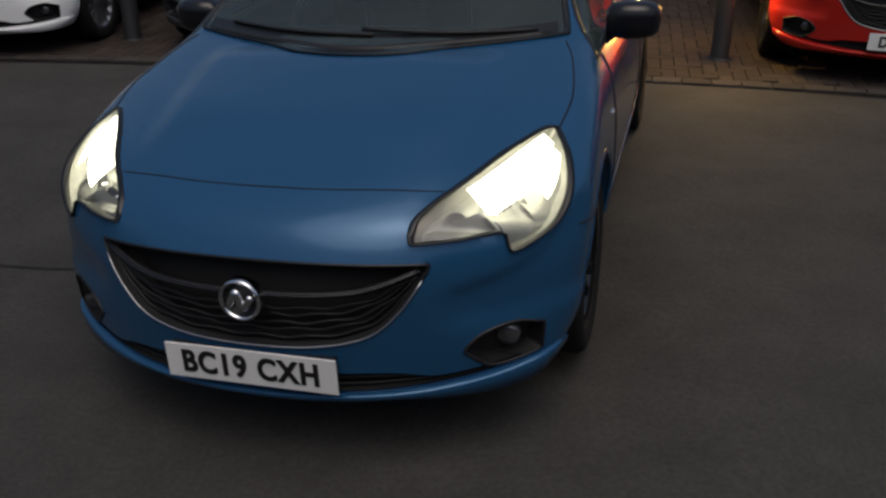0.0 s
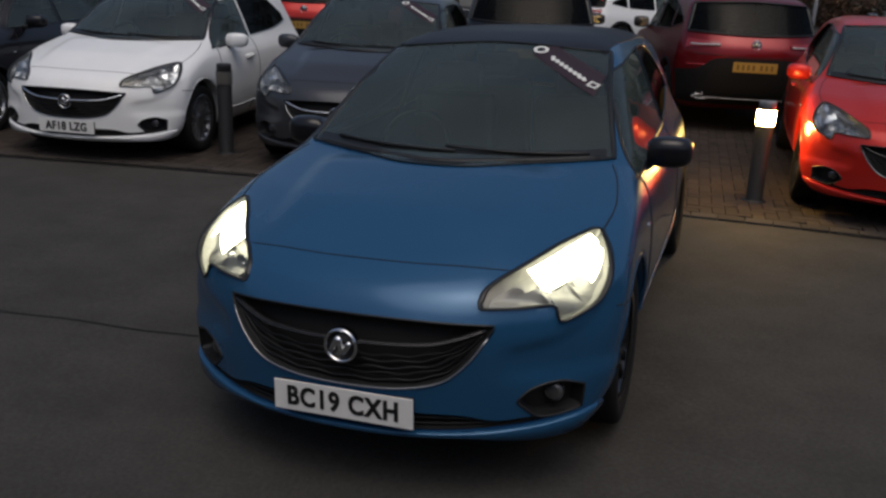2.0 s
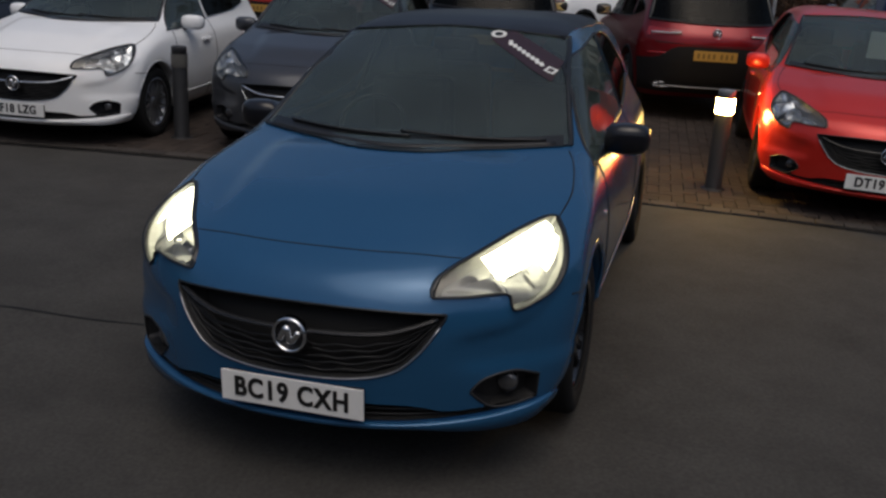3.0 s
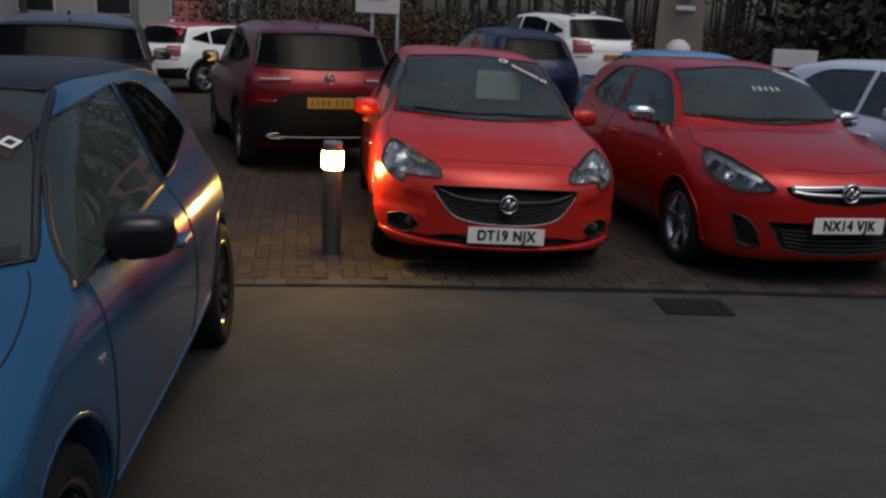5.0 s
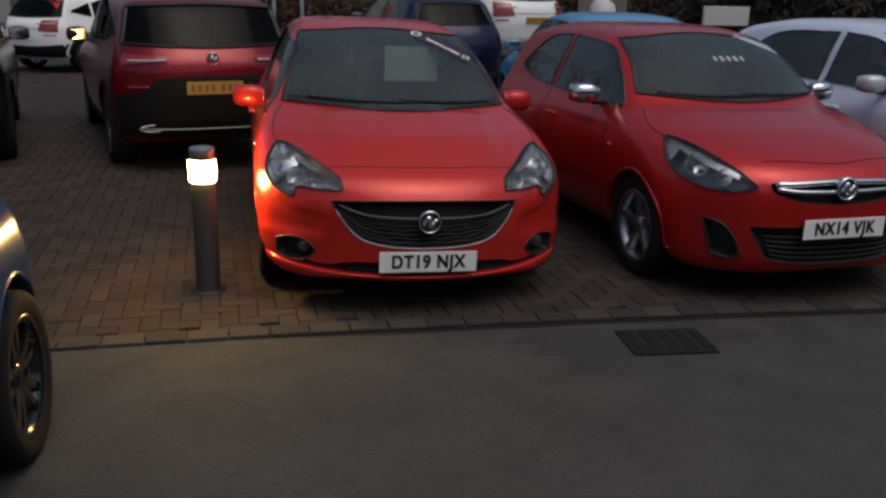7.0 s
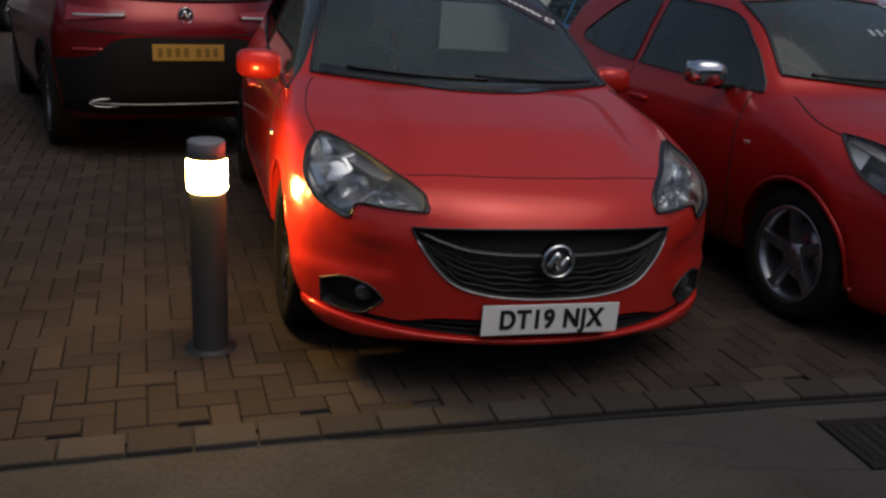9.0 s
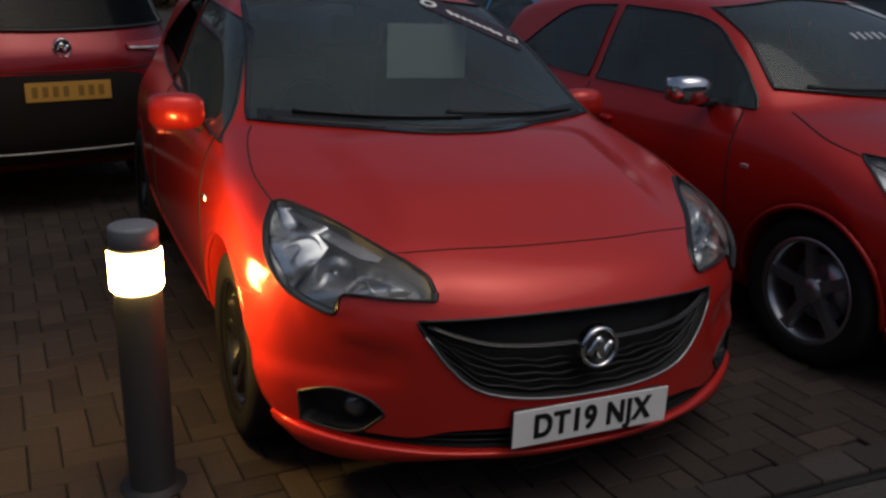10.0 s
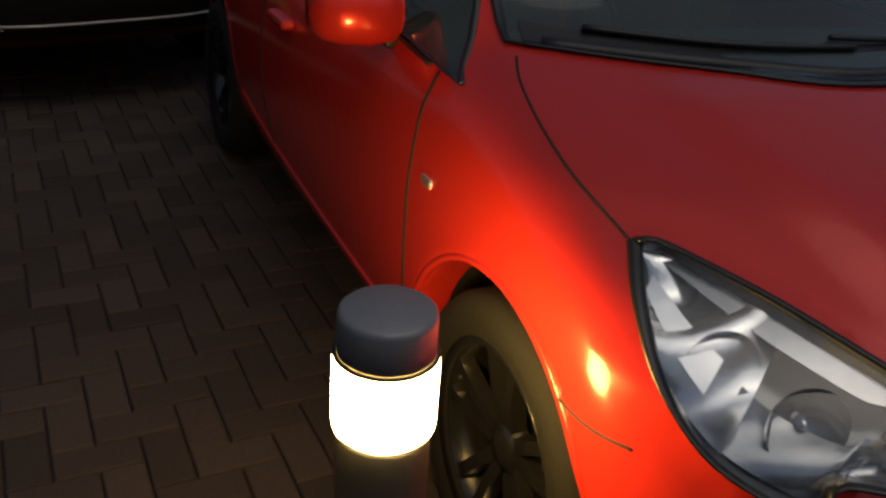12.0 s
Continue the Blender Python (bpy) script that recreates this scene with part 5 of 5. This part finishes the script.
# slender stems of the thicket above the hedge
tv, tf = [], []
for _ in range(260):
    x, y, h = 1 + 52 * rng.random(), 33 + 4 * rng.random(), 5 + 5 * rng.random()
    lean = rng.normal(size=2) * 0.35
    bv, bf = tube(spline([(x, y, 0), (x + lean[0] * 0.3, y + lean[1] * 0.3, h * 0.5), (x + lean[0], y + lean[1], h)], 5), 0.03 + 0.05 * rng.random(), 5)
    tf += [tuple(q + len(tv) for q in g) for g in bf]
    tv += bv
tagged(part("thicket", mesh_of("thicket", tv, tf), BARK), "bare slender stems of a winter thicket", "thicket", kind="stuff")

# unseen block added behind the walker, to darken what the paint and glass reflect
blocker = thing("reflection_blocker", "long grey block added unseen behind the camera to darken reflections", "building", at=pose(0, -10, 0))
part("wall", box((70, 6, 5.5), (0, -3, 2.75), 0.05), BLOCKER_GREY, blocker)
part("roof", box((70.6, 6.6, 0.35), (0, -3, 5.67), 0.05), TRIM, blocker)

# flagged sign on two posts, feather banner, white board, far building
sign = thing("sign_board", "white board with an orange mark on two posts", "sign", at=pose(4.75, 20, 0.1))
part("panel", box((0.95, 0.05, 1.0), (0, 0, 2.22), 0.01), SIGN_WHITE, sign)
part("mark", box((0.42, 0.012, 0.34), (-0.05, -0.032, 2.16), 0.005), SIGN_ORANGE, sign)
for x in (-0.10, 0.45):
    part("post", lathe("post", [(0.001, 0), (0.035, 0), (0.035, 2.9), (0.001, 2.92)], 12), SIGN_WHITE, sign, at=pose(x, 0.06, 0))
banner = thing("feather_banner", "tall grey cloth banner with a pale figure", "banner", at=pose(11.95, 20, RISE))
g = [[(0.62 * (u - 0.5) * 2 * (1 - 0.25 * w), 0.06 * math.sin(5 * u + 3 * w), 0.75 + 3.6 * w) for u in np.linspace(0, 1, 12)] for w in np.linspace(0, 1, 20)]
part("cloth", mesh_of("cloth", [p for r in g for p in r], sheet_faces(20, 12)), CLOTH, banner)
part("pole", lathe("pole", [(0.001, 0), (0.03, 0), (0.02, 4.6), (0.001, 4.6)], 10), TRIM, banner, at=pose(-0.64, 0, 0))
for z, w in ((1.85, 0.5), (2.1, 0.35), (2.5, 0.6)):
    part("printed_mark", box((w, 0.02, 0.10), (0.05, -0.09, z), 0.01), SIGN_WHITE, banner, at=pose(0, 0, 0, 0, 0, 0))
part("foot", lathe("foot", [(0.001, 1.15), (0.14, 1.12), (0.28, 1.0), (0.32, 0.7), (0.3, 0.0)], 20), SIGN_WHITE, banner)
board = thing("white_board", "low white sign board beside the hedge", "sign", at=pose(12.2, 16, 0.2))
part("panel", box((1.0, 0.06, 0.34), (0, 0, 1.12), 0.01), SIGN_WHITE, board)
for x in (-0.4, 0.4):
    part("post", box((0.06, 0.06, 1.1), (x, 0.06, 0.55), 0.005), POST_METAL, board)
lamp_post = thing("lamp_post", "pale lamp post near the far building", "lamp post", at=pose(-0.6, 30, 0))
part("pole", lathe("pole", [(0.001, 0), (0.12, 0), (0.10, 6), (0.001, 6.02)], 14), WALL_GREY, lamp_post)
hut = thing("building", "low grey building with a cream canopy", "building", at=pose(-8, 42, 0))
part("wall", box((22, 8, 3.4), (0, 4, 1.7), 0.02), WALL_GREY, hut)
part("roof", box((22.6, 8.6, 0.3), (0, 4, 3.55), 0.03), TRIM, hut)
for i in range(7):
    w = part("window", box((1.5, 0.12, 1.1), (-9 + 3 * i, -0.03, 1.9), 0.01), SIGN_WHITE, hut)
    part("pane", box((1.3, 0.06, 0.9), (-9 + 3 * i, -0.10, 1.9), 0.005), FRIT, w)
canopy = thing("canopy", "cream flat canopy on white posts", "canopy", at=pose(4.2, 38, 0))
part("roof", box((5, 4, 0.35), (0, 0, 2.75), 0.02), CREAM, canopy)
for x in (-1.2, -0.6, 2):
    part("post", box((0.25, 0.25, 2.58), (x, -1.5, 1.29), 0.01), SIGN_WHITE, canopy)
hoarding = thing("hoarding", "faded red and white hoarding far back", "sign", at=pose(1.2, 33, 0))
part("panel", box((1.4, 0.08, 1.0), (0, 0, 1.5), 0.01), PINK, hoarding)
for x in (-0.6, 0.6):
    part("post", box((0.08, 0.08, 1.1), (x, 0.08, 0.55), 0.005), POST_METAL, hoarding)

# ---- paving blocks ----
V1, F1 = block(0.2, 0.1)
BLOCK = mesh_of("paving_block", V1, F1, False)
BLOCK.materials.append(PAVER)
ANGLE, W = radians(-7), 0.1
ca, sa = math.cos(ANGLE), math.sin(ANGLE)
Vn = np.array(V1)
sv, sf, singles = [], [], []
for i in range(-130, 130):
    for j in range(-10, 175):
        m = (i - j) % 4
        if m not in (0, 2):
            continue
        u, w = ((i + 1) * W, (j + 0.5) * W) if m == 0 else ((i + 0.5) * W, j * W)
        x, y = u * ca - w * sa, 6.0 + u * sa + w * ca
        if y < kerb(x) + 0.112 or y > (21.9 if x < 3.0 else 10.8) or x < -12.5 or x > 12.5:
            continue
        turn = ANGLE + (0 if m == 0 else math.pi / 2) + rng.normal() * 0.008
        z = 0.004 + rng.normal() * 0.0012
        if 0.35 < x < 2.25 and 6.3 < y < 9.6:
            singles.append((abs(x - 1.3) + abs(y - 7.9), x, y, z, turn))
        else:
            c, s = math.cos(turn), math.sin(turn)
            k = len(sv)
            sv += [(x + p[0] * c - p[1] * s, y + p[0] * s + p[1] * c, z + p[2]) for p in V1]
            sf += [tuple(q + k for q in g) for g in F1]
singles.sort()
for n, (_, x, y, z, turn) in enumerate(singles):
    if n < 300:
        part("paving_block", BLOCK, None, pavement, at=Matrix.Translation((x, y, z)) @ Matrix.Rotation(turn, 4, "Z"))
    else:
        c, s = math.cos(turn), math.sin(turn)
        k = len(sv)
        sv += [(x + p[0] * c - p[1] * s, y + p[0] * s + p[1] * c, z + p[2]) for p in V1]
        sf += [tuple(q + k for q in g) for g in F1]
tagged(part("paving_blocks", mesh_of("paving_blocks", sv, sf, False), PAVER, pavement), kind="stuff")
# edging course along the tarmac
ev, ef = block(0.2, 0.13)
EDGE = mesh_of("edging_block", ev, ef, False)
EDGE.materials.append(EDGING)
x = -9.0
while x < 9.5:
    slope = math.atan2(float(kerb(x + 0.1) - kerb(x - 0.1)), 0.2)
    part("edging_block", EDGE, None, pavement, at=pose(x, float(kerb(x)) + 0.07, 0.009, 0, 0, math.degrees(slope)))
    x += 0.202 * math.cos(slope)
